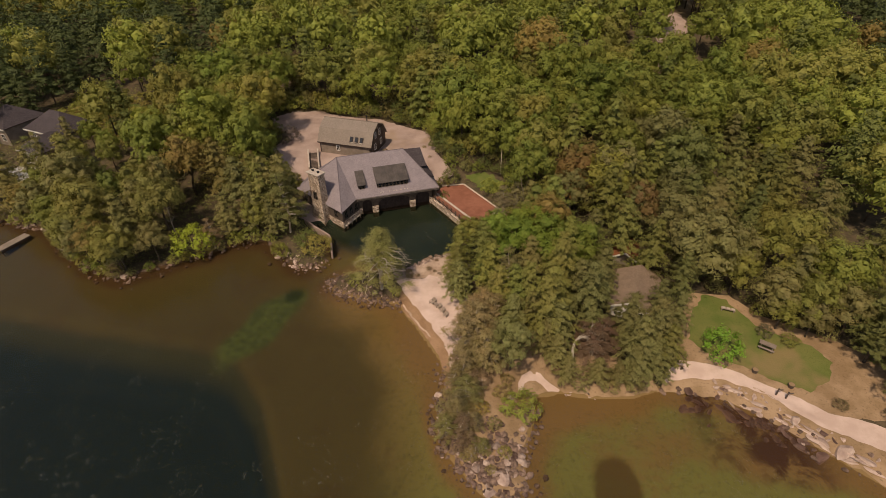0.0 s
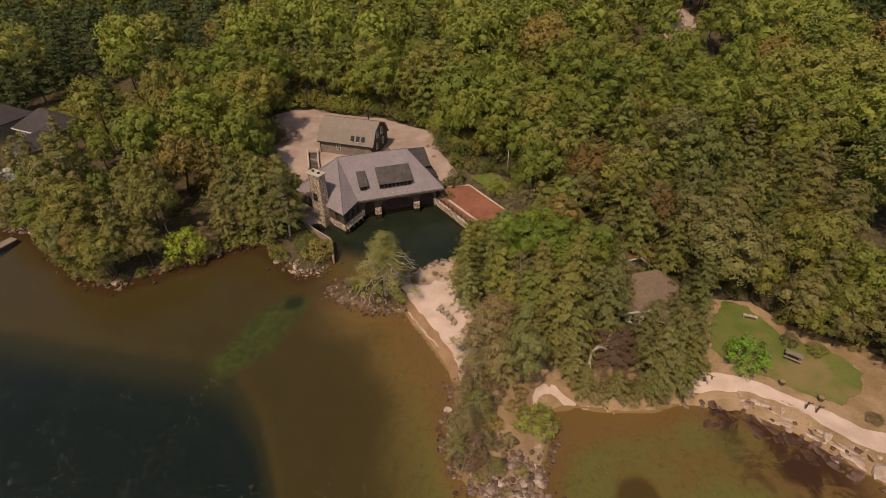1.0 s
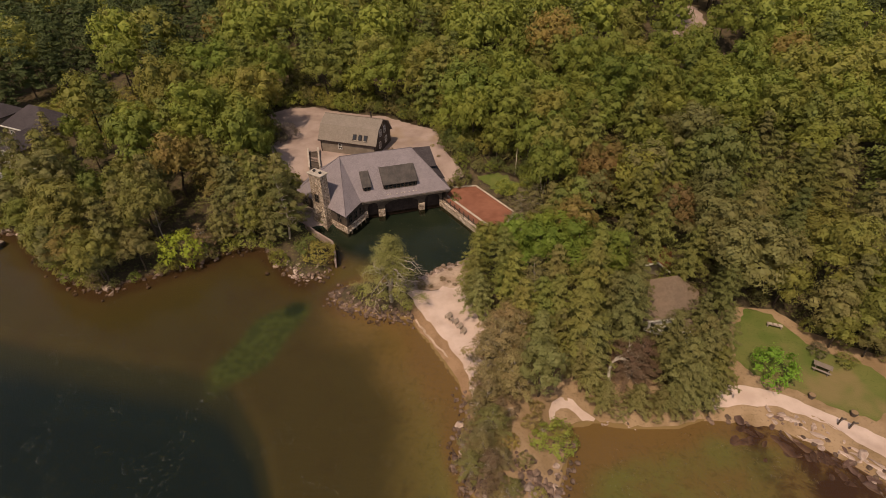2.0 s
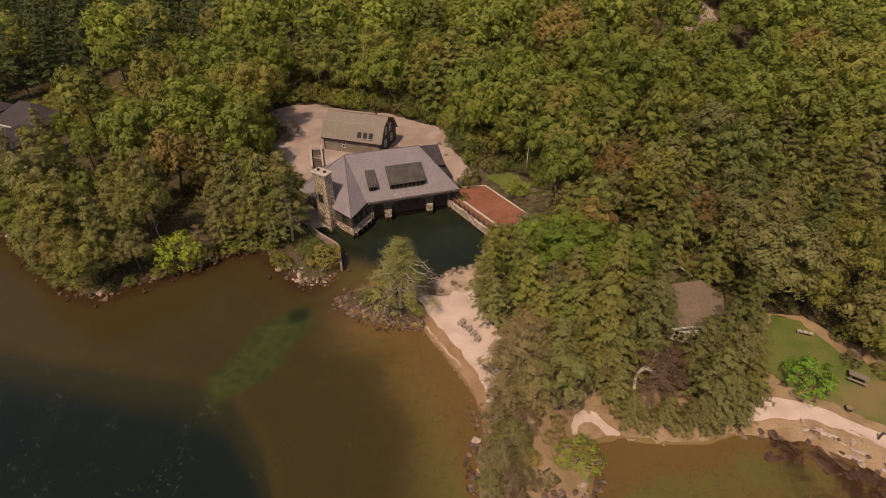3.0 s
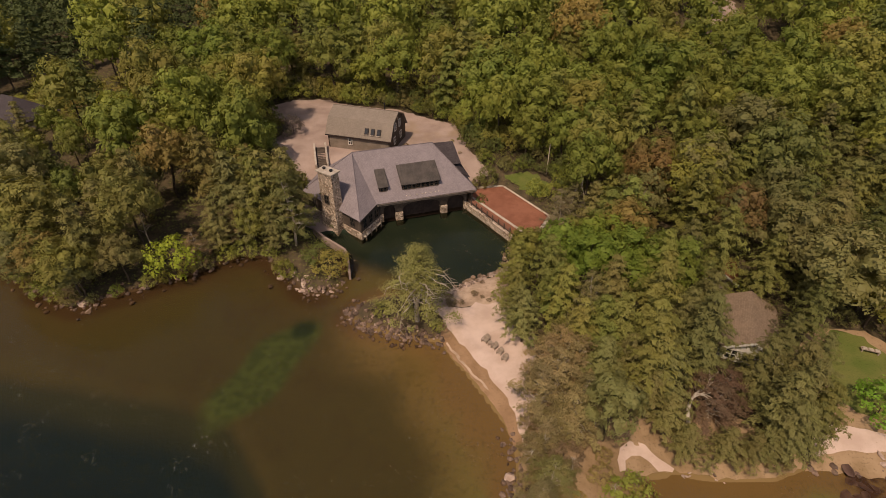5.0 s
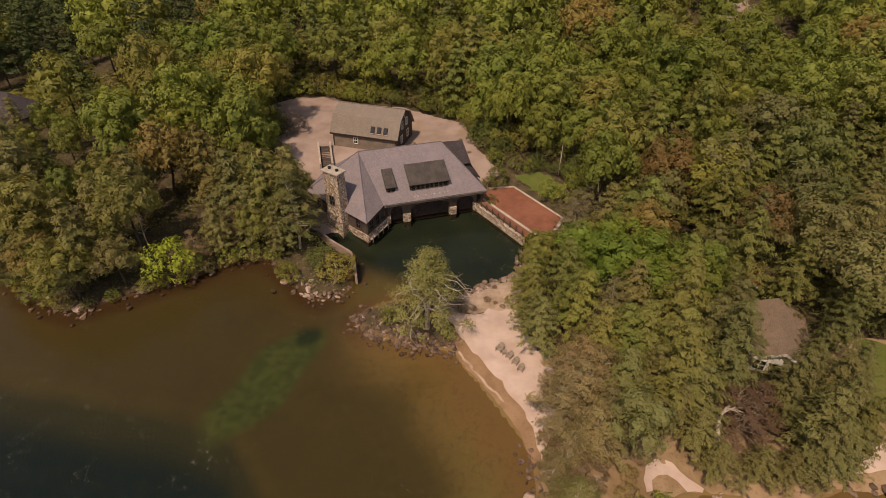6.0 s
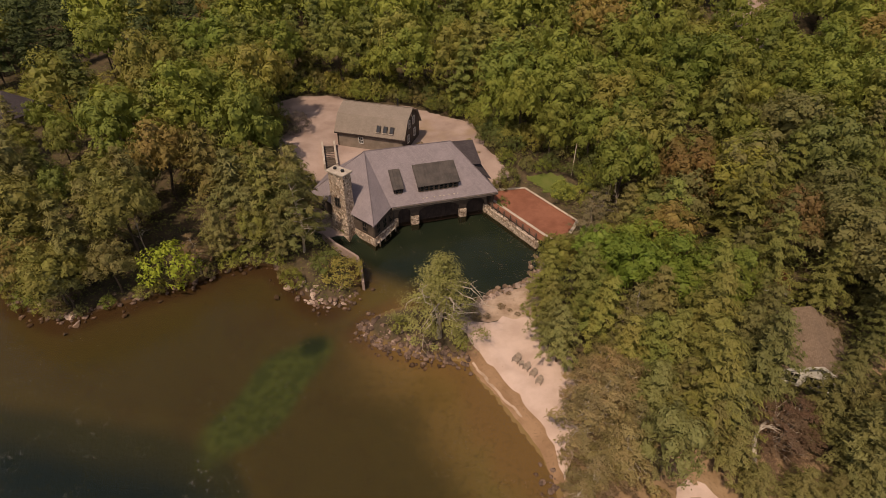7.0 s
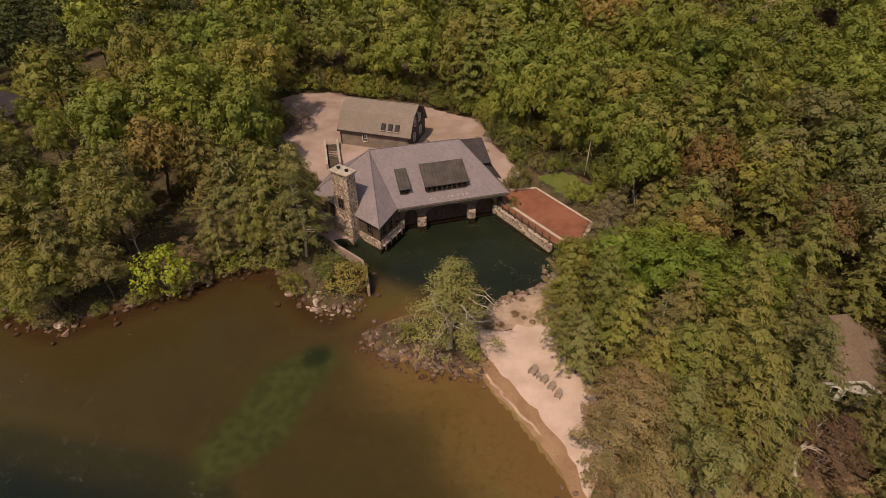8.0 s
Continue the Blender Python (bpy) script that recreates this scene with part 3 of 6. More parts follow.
def window(parent, m, w, h, frame_mat, bars=1, label=""):
    """A framed window in a wall; x along the wall, z up, outside towards -y."""
    win = part("window", box(-w / 2, w / 2, 0.0, 0.05, 0, h), M_GLASS, parent, label)
    win.matrix_basis = m
    bm = bmesh.new()
    t = min(0.09, w * 0.14)
    block(bm, -w / 2 - t, -w / 2, -0.05, 0.06, -t, h + t)
    block(bm, w / 2, w / 2 + t, -0.05, 0.06, -t, h + t)
    block(bm, -w / 2, w / 2, -0.05, 0.06, h, h + t)
    block(bm, -w / 2, w / 2, -0.08, 0.06, -t, 0)
    for k in range(bars):
        x = -w / 2 + w * (k + 1) / (bars + 1)
        block(bm, x - t / 3, x + t / 3, -0.03, 0.055, 0, h)
    block(bm, -w / 2, w / 2, -0.03, 0.056, h * 0.5 - t / 3, h * 0.5 + t / 3)
    part("window_frame", bm, frame_mat, win)
    return win


def boathouse():
    h = thing("boathouse", HM, "large boathouse with grey shingled hip roofs on the cove", "boathouse")
    A, B = Vector((-2.8, 5.2, RIDGE)), Vector((9.4, 5.2, RIDGE))
    R1, R2 = Vector((14.6, -1.0, EAVE)), Vector((14.6, 11.4, EAVE))
    K = Vector((-7.5, 11.4, EAVE))
    V, C, E2 = to_house(-15.6, 78.7, EAVE), to_house(-17.45, 74.4, EAVE), to_house(-27.3, 82.8, EAVE)
    V = Vector((V.x, -1.0, EAVE))
    for c in ((V, R1, B, A), (R1, R2, B), (R2, K, A, B), (K, E2, A), (E2, C, A), (C, V, A)):
        slab("roof_slope", c, 0.28, M_SLATE, h)
    for p, q in ((A, B), (B, R1), (A, C), (B, R2), (A, E2)):
        bm = tube(bmesh.new(), p + Vector((0, 0, 0.03)), q + Vector((0, 0, 0.03)), 0.055, 0.055, 5)
        part("ridge_cap", bm, M_SLATE, h)
    # front wall with its three arched slips
    bays = ((0.35, 2.1), (3.3, 9.1), (10.25, 12.95))
    for a, b in bays:
        part("arch_wall", arch_panel(a, b, -0.15, 0.2, 1.75, 2.65, 3.42), M_TIMBER, h)
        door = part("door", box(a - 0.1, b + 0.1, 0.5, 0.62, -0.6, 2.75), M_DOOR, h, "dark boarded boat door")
        n = round((b - a) / 0.6)
        for k in range(n + 1):
            x = a + (b - a) * k / n
            part("board", box(x - 0.035, x + 0.035, 0.45, 0.499, -0.2, 2.7), M_DOOR, door)
    for a, b in ((-0.25, 0.35), (2.1, 3.3), (9.1, 10.25), (12.95, 13.35), (14.0, 14.35)):
        wide = b - a > 1
        pier = part("pier", box(a + 0.05 * wide, b - 0.05 * wide, -0.45 if wide else -0.2, 0.35, -0.12, 1.25, 0.06), M_STONE, h, "pale fieldstone pier standing in the water")
        part("footing", box(a + 0.08, b - 0.08, -0.4 if wide else -0.15, 0.3, -1.9, -0.12), M_MURKSTONE, pier)
        part("column", box(a + 0.02, b - 0.02, -0.16, 0.22, 1.25, 3.42), M_TIMBER, h)
    part("lintel", box(-0.4, 14.4, -0.28, 0.2, 3.2, 3.46, 0.03), M_TIMBER, h)
    part("wall", box(13.95, 14.2, 0.35, 10.9, 0.3, 3.45), M_TIMBER, h)
    part("wall", box(-7, 14.0, 10.6, 10.9, 0.3, 3.45), M_TIMBER, h)
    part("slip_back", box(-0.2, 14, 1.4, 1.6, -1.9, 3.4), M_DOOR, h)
    # the angled wing
    Cw, Vw, Ew = (to_house(*p) for p in ((-17.6, 75.35, 0), (-15.45, 79.7, 0), (-26.6, 82.7, 0)))
    for a, b, wins in ((Cw, Vw, 3), (Ew, Cw, 4)):
        d = b - a
        m = Matrix.Translation((a.x, a.y, 0)) @ Matrix.Rotation(math.atan2(d.y, d.x), 4, "Z")
        base = part("stone_base", box(-0.12, d.length + 0.12, -0.12, 0.35, -0.12, 1.15, 0.05), M_STONE, h, "pale fieldstone wing foundation")
        base.matrix_basis = m
        part("footing", box(-0.08, d.length + 0.08, -0.08, 0.3, -1.9, -0.12), M_MURKSTONE, base)
        wall = part("wall", box(0, d.length, 0, 0.25, 1.15, 3.45), M_TIMBER, h)
        wall.matrix_basis = m
        for k in range(wins):
            window(wall, Matrix.Translation((d.length * (k + 0.62) / (wins + 0.25), -0.06, 1.6)), 0.75, 1.25, M_TIMBER)
    d = Vw - Cw
    m = Matrix.Translation((Cw.x, Cw.y, 0)) @ Matrix.Rotation(math.atan2(d.y, d.x), 4, "Z")
    ledge = part("ledge", box(0.2, d.length - 0.2, -0.48, -0.13, 0.34, 0.46, 0.03), M_CURB, h, "narrow white walkway along the wing")
    ledge.matrix_basis = m
    for k in range(4):
        post = part("post", box(-0.07, 0.07, -0.07, 0.07, -0.3, 0.9), M_GREYWOOD, h)
        post.matrix_basis = m @ Matrix.Translation((0.5 + k * (d.length - 1) / 3, -0.44, 0))
    # shed dormers on the front slope
    rise = (RIDGE - EAVE) / 6.2
    for u0, u1, v0, v1, sill, head, panes in ((3.35, 9.05, 0.2, 3.1, 4.75, 5.6, 8), (0.0, 1.25, 0.35, 2.9, 4.85, 5.6, 2)):
        top = EAVE + (v1 + 1.0) * rise + 0.05
        dorm = part("dormer", box(u0, u1, v0, v0 + 0.18, sill - 0.35, head), M_DOOR, h, "shed dormer with a row of small windows")
        slab("dormer_roof", [(u0 - 0.15, v0 - 0.35, head + 0.05), (u1 + 0.15, v0 - 0.35, head + 0.05), (u1 + 0.15, v1, top), (u0 - 0.15, v1, top)], 0.16, M_COPPER, h, "dark brown standing-seam dormer roof")
        n = round((u1 - u0) / 0.45)
        for k in range(n + 1):
            u = u0 - 0.1 + (u1 - u0 + 0.2) * k / n
            bm = tube(bmesh.new(), (u, v0 - 0.35, head + 0.07), (u, v1, top + 0.02), 0.03, 0.03, 4)
            part("seam", bm, M_COPPER, h)
        for u in (u0, u1 - 0.14):
            cheek = [(u, v0, sill - 0.4), (u, v1, top - 0.1), (u, v0, head), (u + 0.14, v0, sill - 0.4), (u + 0.14, v1, top - 0.1), (u + 0.14, v0, head)]
            solid("cheek", cheek, [(0, 1, 2), (5, 4, 3), (0, 3, 4, 1), (1, 4, 5, 2), (2, 5, 3, 0)], M_COPPER, h)
        for k in range(panes):
            w = (u1 - u0 - 0.3) / panes
            window(dorm, Matrix.Translation((u0 + 0.15 + w * (k + 0.5), v0 - 0.05, sill)), w * 0.7, head - sill - 0.16, M_TIMBER, 0)
    # gabled dormer on the end slope
    # dark shingles here carry the shade of the end turned from the sun
    for side in (-1, 1):
        slab("dormer_roof", [(9.5, 5.2, 9.12), (12.7, 5.2, 9.0), (13.2, 5.2 + side * 2.7, 6.5), (11.7, 5.2 + side * 2.7, 6.5)], 0.18, M_DARKROOF, h, "shingled dormer roof with the end slope's shade in its dark tone")
        slab("lower_roof", [(12.1, 5.2 + side * 0.2, 6.6), (13.5, 5.2 + side * 0.2, 6.0), (14.2, 5.2 + side * 4.2, 4.75), (12.9, 5.2 + side * 4.2, 5.6)], 0.14, M_DARKROOF, h, "lower shingled dormer roof, end slope's shade put into its dark tone")
    gable = [(u, 5.2 + v, z) for u in (10.9, 12.4) for v, z in ((-2.35, 4.6), (2.35, 4.6), (2.35, 6.6), (0, 8.75), (-2.35, 6.6))]
    dorm = solid("dormer", gable, [(0, 1, 2, 3, 4), (9, 8, 7, 6, 5)] + [(k, (k + 1) % 5, (k + 1) % 5 + 5, k + 5) for k in range(5)], M_TIMBER, h, "gabled dormer on the end slope")
    window(dorm, pose(12.46, 5.2, 6.7, 0, 0, 90), 1.1, 1.1, M_TIMBER)
    # small brackets on the slope below the large dormer
    for u in (3.7, 4.2, 5.3, 6.1, 6.6, 7.4, 8.1, 8.6):
        z = EAVE + 0.45 * rise
        part("snow_guard", box(u, u + 0.22, -0.58, -0.5, z - 0.05, z + 0.09), M_CURB, h, "small pale metal snow guard")
    part("fascia", box(V.x + 0.1, R1.x - 0.05, -1.05, -0.97, EAVE - 0.42, EAVE - 0.1, 0.01), M_SIDING, h, "grey weathered eave board")
    # gutter along the front eave
    bm = tube(bmesh.new(), (V.x + 0.2, -1.1, EAVE - 0.14), (R1.x, -1.1, EAVE - 0.14), 0.06, 0.06, 6)
    part("gutter", bm, M_COPPER, h)
    return h


def chimney():
    a = math.atan2(76.75 - 78.5, -21.1 + 23.75)
    c = thing("chimney", pose(-23.35, 78.25, 0, 0, 0, math.degrees(a)), "tall fieldstone chimney with a pale cap against the boathouse wing", "chimney")
    w, d, top = 2.5, 1.4, 9.3
    bm = bmesh.new()
    rings = []
    for z, o in ((-0.5, 0.22), (2.2, 0.2), (3.6, 0.06), (5.5, 0.03), (top, 0.0)):
        rings.append([bm.verts.new(p) for p in ((-o, -o, z), (w + o, -o, z), (w + o, d + o, z), (-o, d + o, z))])
    for lo, hi in zip(rings, rings[1:]):
        for k in range(4):
            bm.faces.new((lo[k], lo[(k + 1) % 4], hi[(k + 1) % 4], hi[k]))
    bm.faces.new(rings[-1])
    part("shaft", bm, M_STONE, c)
    part("cap", box(-0.22, w + 0.22, -0.22, d + 0.22, top, top + 0.22, 0.03), M_CURB, c, "pale stone slab cap")
    for x in (0.6, 1.9):
        bm = bmesh.new()
        tube(bm, (x, d / 2, top + 0.22), (x, d / 2, top + 0.38), 0.2, 0.17, 10)
        tube(bm, (x, d / 2, top + 0.38), (x, d / 2, top + 0.46), 0.24, 0.24, 10)
        part("flue", bm, M_BLACK, c, "dark round flue pot")
    win = window(c, Matrix.Translation((1.2, -0.12, 4.6)), 0.7, 1.25, M_TIMBER)
    return c


boathouse()
chimney()


def barn():
    m = pose(-26.1, 98.2, 3.75, 0, 0, -15)
    b = thing("barn", m, "brown-grey gambrel-roofed barn with skylights on the gravel yard", "barn")
    L, D, e, kz, kd, r = 11.2, 8.0, 2.35, 4.6, 1.5, 5.75
    prof = [(0, -0.3), (0, e), (kd, kz), (D / 2, r), (D - kd, kz), (D, e), (D, -0.3)]
    part("front_wall", box(0, L, 0, 0.25, -0.4, e), M_SIDING, b)
    part("back_wall", box(0, L, D - 0.25, D, -0.4, e), M_SIDING, b)
    for x in (0.0, L - 0.25):
        n = len(prof)
        v = [(x, y, z - 0.12 * (z > e)) for y, z in prof] + [(x + 0.25, y, z - 0.12 * (z > e)) for y, z in prof]
        solid("gable_wall", v, [tuple(range(n)), tuple(range(2 * n - 1, n - 1, -1))] + [(k, (k + 1) % n, (k + 1) % n + n, k + n) for k in range(n)], M_TIMBER, b)
    o = 0.35
    for ya, za, yb, zb in ((-0.3, e - 0.25, kd, kz), (kd, kz, D / 2, r), (D - kd, kz, D / 2, r), (D + 0.3, e - 0.25, D - kd, kz)):
        slab("roof_slope", [(-o, ya, za + 0.12), (L + o, ya, za + 0.12), (L + o, yb, zb + 0.12), (-o, yb, zb + 0.12)], 0.16, M_BARNROOF, b)
    part("ridge_cap", tube(bmesh.new(), (-o, D / 2, r + 0.12), (L + o, D / 2, r + 0.12), 0.09, 0.09, 5), M_BARNROOF, b)
    part("eave_board", box(-o, L + o, -0.34, -0.28, e - 0.36, e - 0.12), M_DOOR, b)
    tilt = math.atan2(kz - e + 0.25, kd + 0.3)
    for x in (7.1, 8.2, 9.3):
        sky_m = Matrix.Translation((x, 0.42, e + 0.86)) @ Matrix.Rotation(tilt, 4, "X")
        s = part("skylight", box(-0.33, 0.33, -0.55, 0.55, 0.05, 0.24, 0.02), M_DOOR, b, "dark framed skylight")
        s.matrix_basis = sky_m
        part("pane", box(-0.25, 0.25, -0.45, 0.45, 0.245, 0.26), M_GLASS, s)
        part("flashing", box(-0.42, 0.42, -0.62, -0.56, 0.04, 0.2), M_CURB, s)
    window(b, Matrix.Translation((4.1, -0.06, 0.75)), 0.62, 0.95, M_WHITE, 1, "small white-framed window")
    for y, z in ((2.4, 0.8), (5.4, 0.8), (2.9, 3.0), (5.0, 3.0)):
        window(b, Matrix.Translation((L + 0.06, y, z)) @ Matrix.Rotation(radians(90), 4, "Z"), 0.7, 1.1, M_WHITE)
    vent = bmesh.new()
    tube(vent, (L + 0.0, 4, 4.75), (L + 0.08, 4, 4.75), 0.36, 0.36, 14)
    part("round_window", vent, M_GLASS, b)
    pipe = bmesh.new()
    tube(pipe, (8.6, 5.2, 5.0), (8.6, 5.2, 6.5), 0.12, 0.12, 8)
    tube(pipe, (8.6, 5.2, 6.5), (8.6, 5.2, 6.6), 0.2, 0.2, 8)
    part("vent_pipe", pipe, M_BLACK, b)
    return b


barn()


def outside_stair():
    """Stone-sided steps from the yard down to the boathouse."""
    lo, hi = z_at(-26.2, 92.0), z_at(-27.6, 97.4)
    s = thing("outdoor_stair", pose(-26.2, 92.0, lo + 0.3, 0, 0, 14), "timber steps between pale stone side walls behind the chimney", "stair")
    n, run, rise = 12, 0.45, (hi - lo) / 12
    for k in range(n):
        part("step", box(-0.75, 0.75, k * run, k * run + run + 0.03, k * rise - 0.5, k * rise + 0.1, 0.015), M_TIMBER, s)
    for x in (-1.1, 0.8):
        bm = bmesh.new()
        v = [bm.verts.new(c) for c in ((x, -0.3, -0.8), (x, n * run + 0.3, -0.8), (x, n * run + 0.3, n * rise + 0.75), (x, -0.3, 0.65))]
        f = bm.faces.new(v)
        ext = bmesh.ops.extrude_face_region(bm, geom=[f])["geom"]
        bmesh.ops.translate(bm, vec=(0.3, 0, 0), verts=[g for g in ext if isinstance(g, bmesh.types.BMVert)])
        part("side_wall", bm, M_CURB, s)
    return s


outside_stair()


def wall_run(name, pts, thick, z0, z1, mat, label, cat="wall"):
    """A low wall along a line of points, each stretch a part."""
    w = thing(name, pose(0, 0, 0), label, cat, kind="structure")
    for (ax, ay), (bx, by) in zip(pts, pts[1:]):
        m = pose(ax, ay, 0, 0, 0, math.degrees(math.atan2(by - ay, bx - ax)))
        n = math.hypot(bx - ax, by - ay)
        o = part("stretch", box(0, n + thick * 0.4, -thick / 2, thick / 2, z0, z1, 0.03), mat, w)
        o.matrix_basis = m
        if z0 < 0:
            part("footing", box(0, n, -thick / 2 + 0.04, thick / 2 - 0.04, -5, z0), M_MURKSTONE, o)
    return w


wall_run("wall_cove", [(-3.0, 85.0), (0.3, 80.3), (3.5, 75.6)], 0.55, -0.15, 0.98, M_STONE, "fieldstone quay wall under the patio fence")
wall_run("wall_inlet", [(-17.9, 66.4), (-18.5, 69.0), (-19.3, 71.4), (-22.6, 74.2), (-24.6, 76.4)], 0.3, -0.15, 1.2, M_GRAVEL, "pale concrete wall along the boat inlet")
wall_run("curb", [(-0.7, 88.8), (3.5, 89.4), (9.7, 80.5)], 0.3, 0.5, 1.18, M_CURB, "pale stone curb round the patio", "curb")
wall_run("curb_2", [(-2.0, 86.2), (6.6, 74.4), (9.7, 80.4)], 0.45, 0.4, 1.13, M_CURB, "pale stone edging beside the patio", "curb")


def patio_fence():
    f = thing("fence", pose(0, 0, 0), "dark timber post-and-rail fence on the quay wall", "fence")
    a, b = Vector((-2.6, 84.5, 0.95)), Vector((3.4, 75.9, 0.95))
    n = 8
    for k in range(n + 1):
        p = a.lerp(b, k / n)
        post = part("post", box(-0.08, 0.08, -0.08, 0.08, 0, 1.05, 0.02), M_TIMBER, f)
        post.matrix_basis = Matrix.Translation(p)
    for z in (0.35, 0.65, 0.95):
        part("rail", tube(bmesh.new(), a + Vector((0, 0, z)), b + Vector((0, 0, z)), 0.035, 0.035, 4), M_TIMBER, f)
    return f


patio_fence()


def gable_house(name, m, w, d, wall_h, ridge_h, roof, wall, label, windows=(), over=0.4):
    """A small gabled building; the ridge runs along y, the front gable faces -y."""
    h = thing(name, m, label, "house")
    v = [(0, 0, -1.5), (w, 0, -1.5), (w, 0, wall_h), (w / 2, 0, ridge_h - 0.1), (0, 0, wall_h)]
    for y in (0.0, d - 0.2):
        solid("gable_wall", [(a, y, c) for a, _, c in v] + [(a, y + 0.2, c) for a, _, c in v], [(0, 1, 2, 3, 4), (9, 8, 7, 6, 5)] + [(k, k + 5, (k + 1) % 5 + 5, (k + 1) % 5) for k in range(5)], wall, h)
    for x in (0, w - 0.2):
        part("side_wall", box(x, x + 0.2, 0.2, d - 0.2, -1.5, wall_h), wall, h)
    k = (ridge_h - wall_h) / (w / 2)
    for s in (-1, 1):
        x = w / 2 + s * (w / 2 + over)
        slab("roof_slope", [(x, -over, wall_h - over * k), (x, d + over, wall_h - over * k), (w / 2, d + over, ridge_h), (w / 2, -over, ridge_h)], 0.15, roof, h)
        bm = bmesh.new()
        q = [bm.verts.new(c) for c in ((x, -over - 0.05, wall_h - over * k - 0.28), (w / 2, -over - 0.05, ridge_h - 0.26), (w / 2, -over - 0.05, ridge_h + 0.02), (x, -over - 0.05, wall_h - over * k + 0.02))]
        fc = bm.faces.new(q)
        ext = bmesh.ops.extrude_face_region(bm, geom=[fc])["geom"]
        bmesh.ops.translate(bm, vec=(0, 0.045, 0), verts=[g for g in ext if isinstance(g, bmesh.types.BMVert)])
        part("bargeboard", bm, M_WHITE, h)
    for x, z, ww, wh in windows:
        window(h, Matrix.Translation((x, -0.06, z)), ww, wh, M_WHITE)
    return h


gable_house("cottage", pose(23.3, 52.9, 1.1, 0, 0, -22), 5.4, 8.0, 2.1, 3.6, M_BROWNROOF, M_WHITE, "small white cottage with a brown shingled roof under pines", ((1.1, 0.5, 1.0, 1.2), (2.7, 0.5, 1.1, 1.2), (4.3, 0.5, 1.0, 1.2)))
gable_house("shed", pose(26.4, 64.2, 1.4, 0, 0, -20), 3.0, 4.0, 1.8, 2.7, M_RUST, M_SIDING, "small brown shed with a rust-red roof among pines")


def lake_house():
    """The dark-roofed house on the far shore with its white deck."""
    h = thing("lake_house", pose(-84.6, 101.5, 2.0, 0, 0, -22), "grey-roofed lake house with white trim and a white deck", "house")
    for x0, x1, y0, y1, e, r in ((-9, 3, 0, 9, 3.4, 6.8), (-1, 6, -7, 2.5, 3.0, 5.2), (-20, -10.5, -3, 7, 4.0, 7.2)):
        part("wall", box(x0 + 0.4, x1 - 0.4, y0 + 0.4, y1 - 0.4, -3, e), M_SIDING, h)
        cx, cy, k = (x0 + x1) / 2, (y0 + y1) / 2, min(x1 - x0, y1 - y0) / 2
        if x1 - x0 > y1 - y0:
            p, q = (x0 + k, cy, r), (x1 - k, cy, r)
            sides = (((x0, y0), (x1, y0), q, p), ((x1, y1), (x0, y1), p, q), ((x1, y0), (x1, y1), q), ((x0, y1), (x0, y0), p))
        else:
            p, q = (cx, y0 + k, r), (cx, y1 - k, r)
            sides = (((x1, y0), (x1, y1), q, p), ((x0, y1), (x0, y0), p, q), ((x0, y0), (x1, y0), p), ((x1, y1), (x0, y1), q))
        for s in sides:
            slab("roof_slope", [(*c, e) if len(c) == 2 else c for c in s], 0.2, M_DARKROOF, h)
        part("fascia", box(x0 - 0.05, x1 + 0.05, y0 - 0.08, y0 - 0.01, e - 0.3, e - 0.02), M_WHITE, h)
        for k in range(3):
            window(h, Matrix.Translation((x0 + (x1 - x0) * (k + 0.7) / 3.4, y0 + 0.34, 1.0)), 1.1, 1.4, M_WHITE)
    deck = part("deck", box(2, 11, -12, -7, 0.6, 0.8, 0.02), M_WHITE, h, "white painted deck")
    for k in range(9):
        part("baluster", box(2 + k * 1.11, 2.1 + k * 1.11, -12, -11.9, 0.8, 1.75), M_WHITE, deck)
    part("handrail", box(2, 11, -12.03, -11.87, 1.75, 1.85), M_WHITE, deck)
    for x in (2.2, 6.5, 10.8):
        part("deck_post", box(x - 0.1, x + 0.1, -11.9, -11.7, -3, 0.6), M_WHITE, deck)
    for k in range(6):
        part("deck_step", box(5, 8, -12.3 - k * 0.3, -12 - k * 0.3, 0.4 - k * 0.18, 0.55 - k * 0.18), M_WHITE, deck)
    return h


lake_house()


# ---- trees ----
GREEN, OLIVE, LIME, DARK, RUSTY, SAGE = (0.19, 0.208, 0.041), (0.216, 0.206, 0.048), (0.217, 0.236, 0.044), (0.12, 0.134, 0.038), (0.245, 0.176, 0.05), (0.2, 0.182, 0.064)


def leaf_cloud(rng, centres, outward, per, spread, size, up=0.45, loose=0.8, long=1.0, broad=0.62, combed=0.0):
    """Leaf sprays round clump centres: corners (n, 3, 3). Each lies roughly across its clump's outward direction."""
    n = len(centres) * per
    c = np.repeat(centres, per, 0) + rng.normal(0, 1, (n, 3)) * np.repeat(np.broadcast_to(spread, (len(centres), 3)), per, 0)
    nrm = np.repeat(outward, per, 0) + rng.normal(0, loose, (n, 3)) * 0.7 + np.array([0, 0, up])
    nrm /= np.linalg.norm(nrm, axis=1, keepdims=True)
    a = np.cross(nrm, rng.normal(0, 1, (n, 3)))
    if combed:  # sprays that lie along their bough
        a = a * (1 - combed) + combed * np.repeat(outward * np.array([1.0, 1.0, -0.25]), per, 0)
        a -= nrm * (a * nrm).sum(1, keepdims=True)
    a /= np.linalg.norm(a, axis=1, keepdims=True) + 1e-9
    b = np.cross(nrm, a)
    s = size * rng.uniform(0.6, 1.3, (n, 1))
    low = c - b * s * broad * 0.6
    return np.stack([low - a * s * long, low + a * s * long, c + b * s * broad * 1.25 + nrm * s * 0.2], 1)


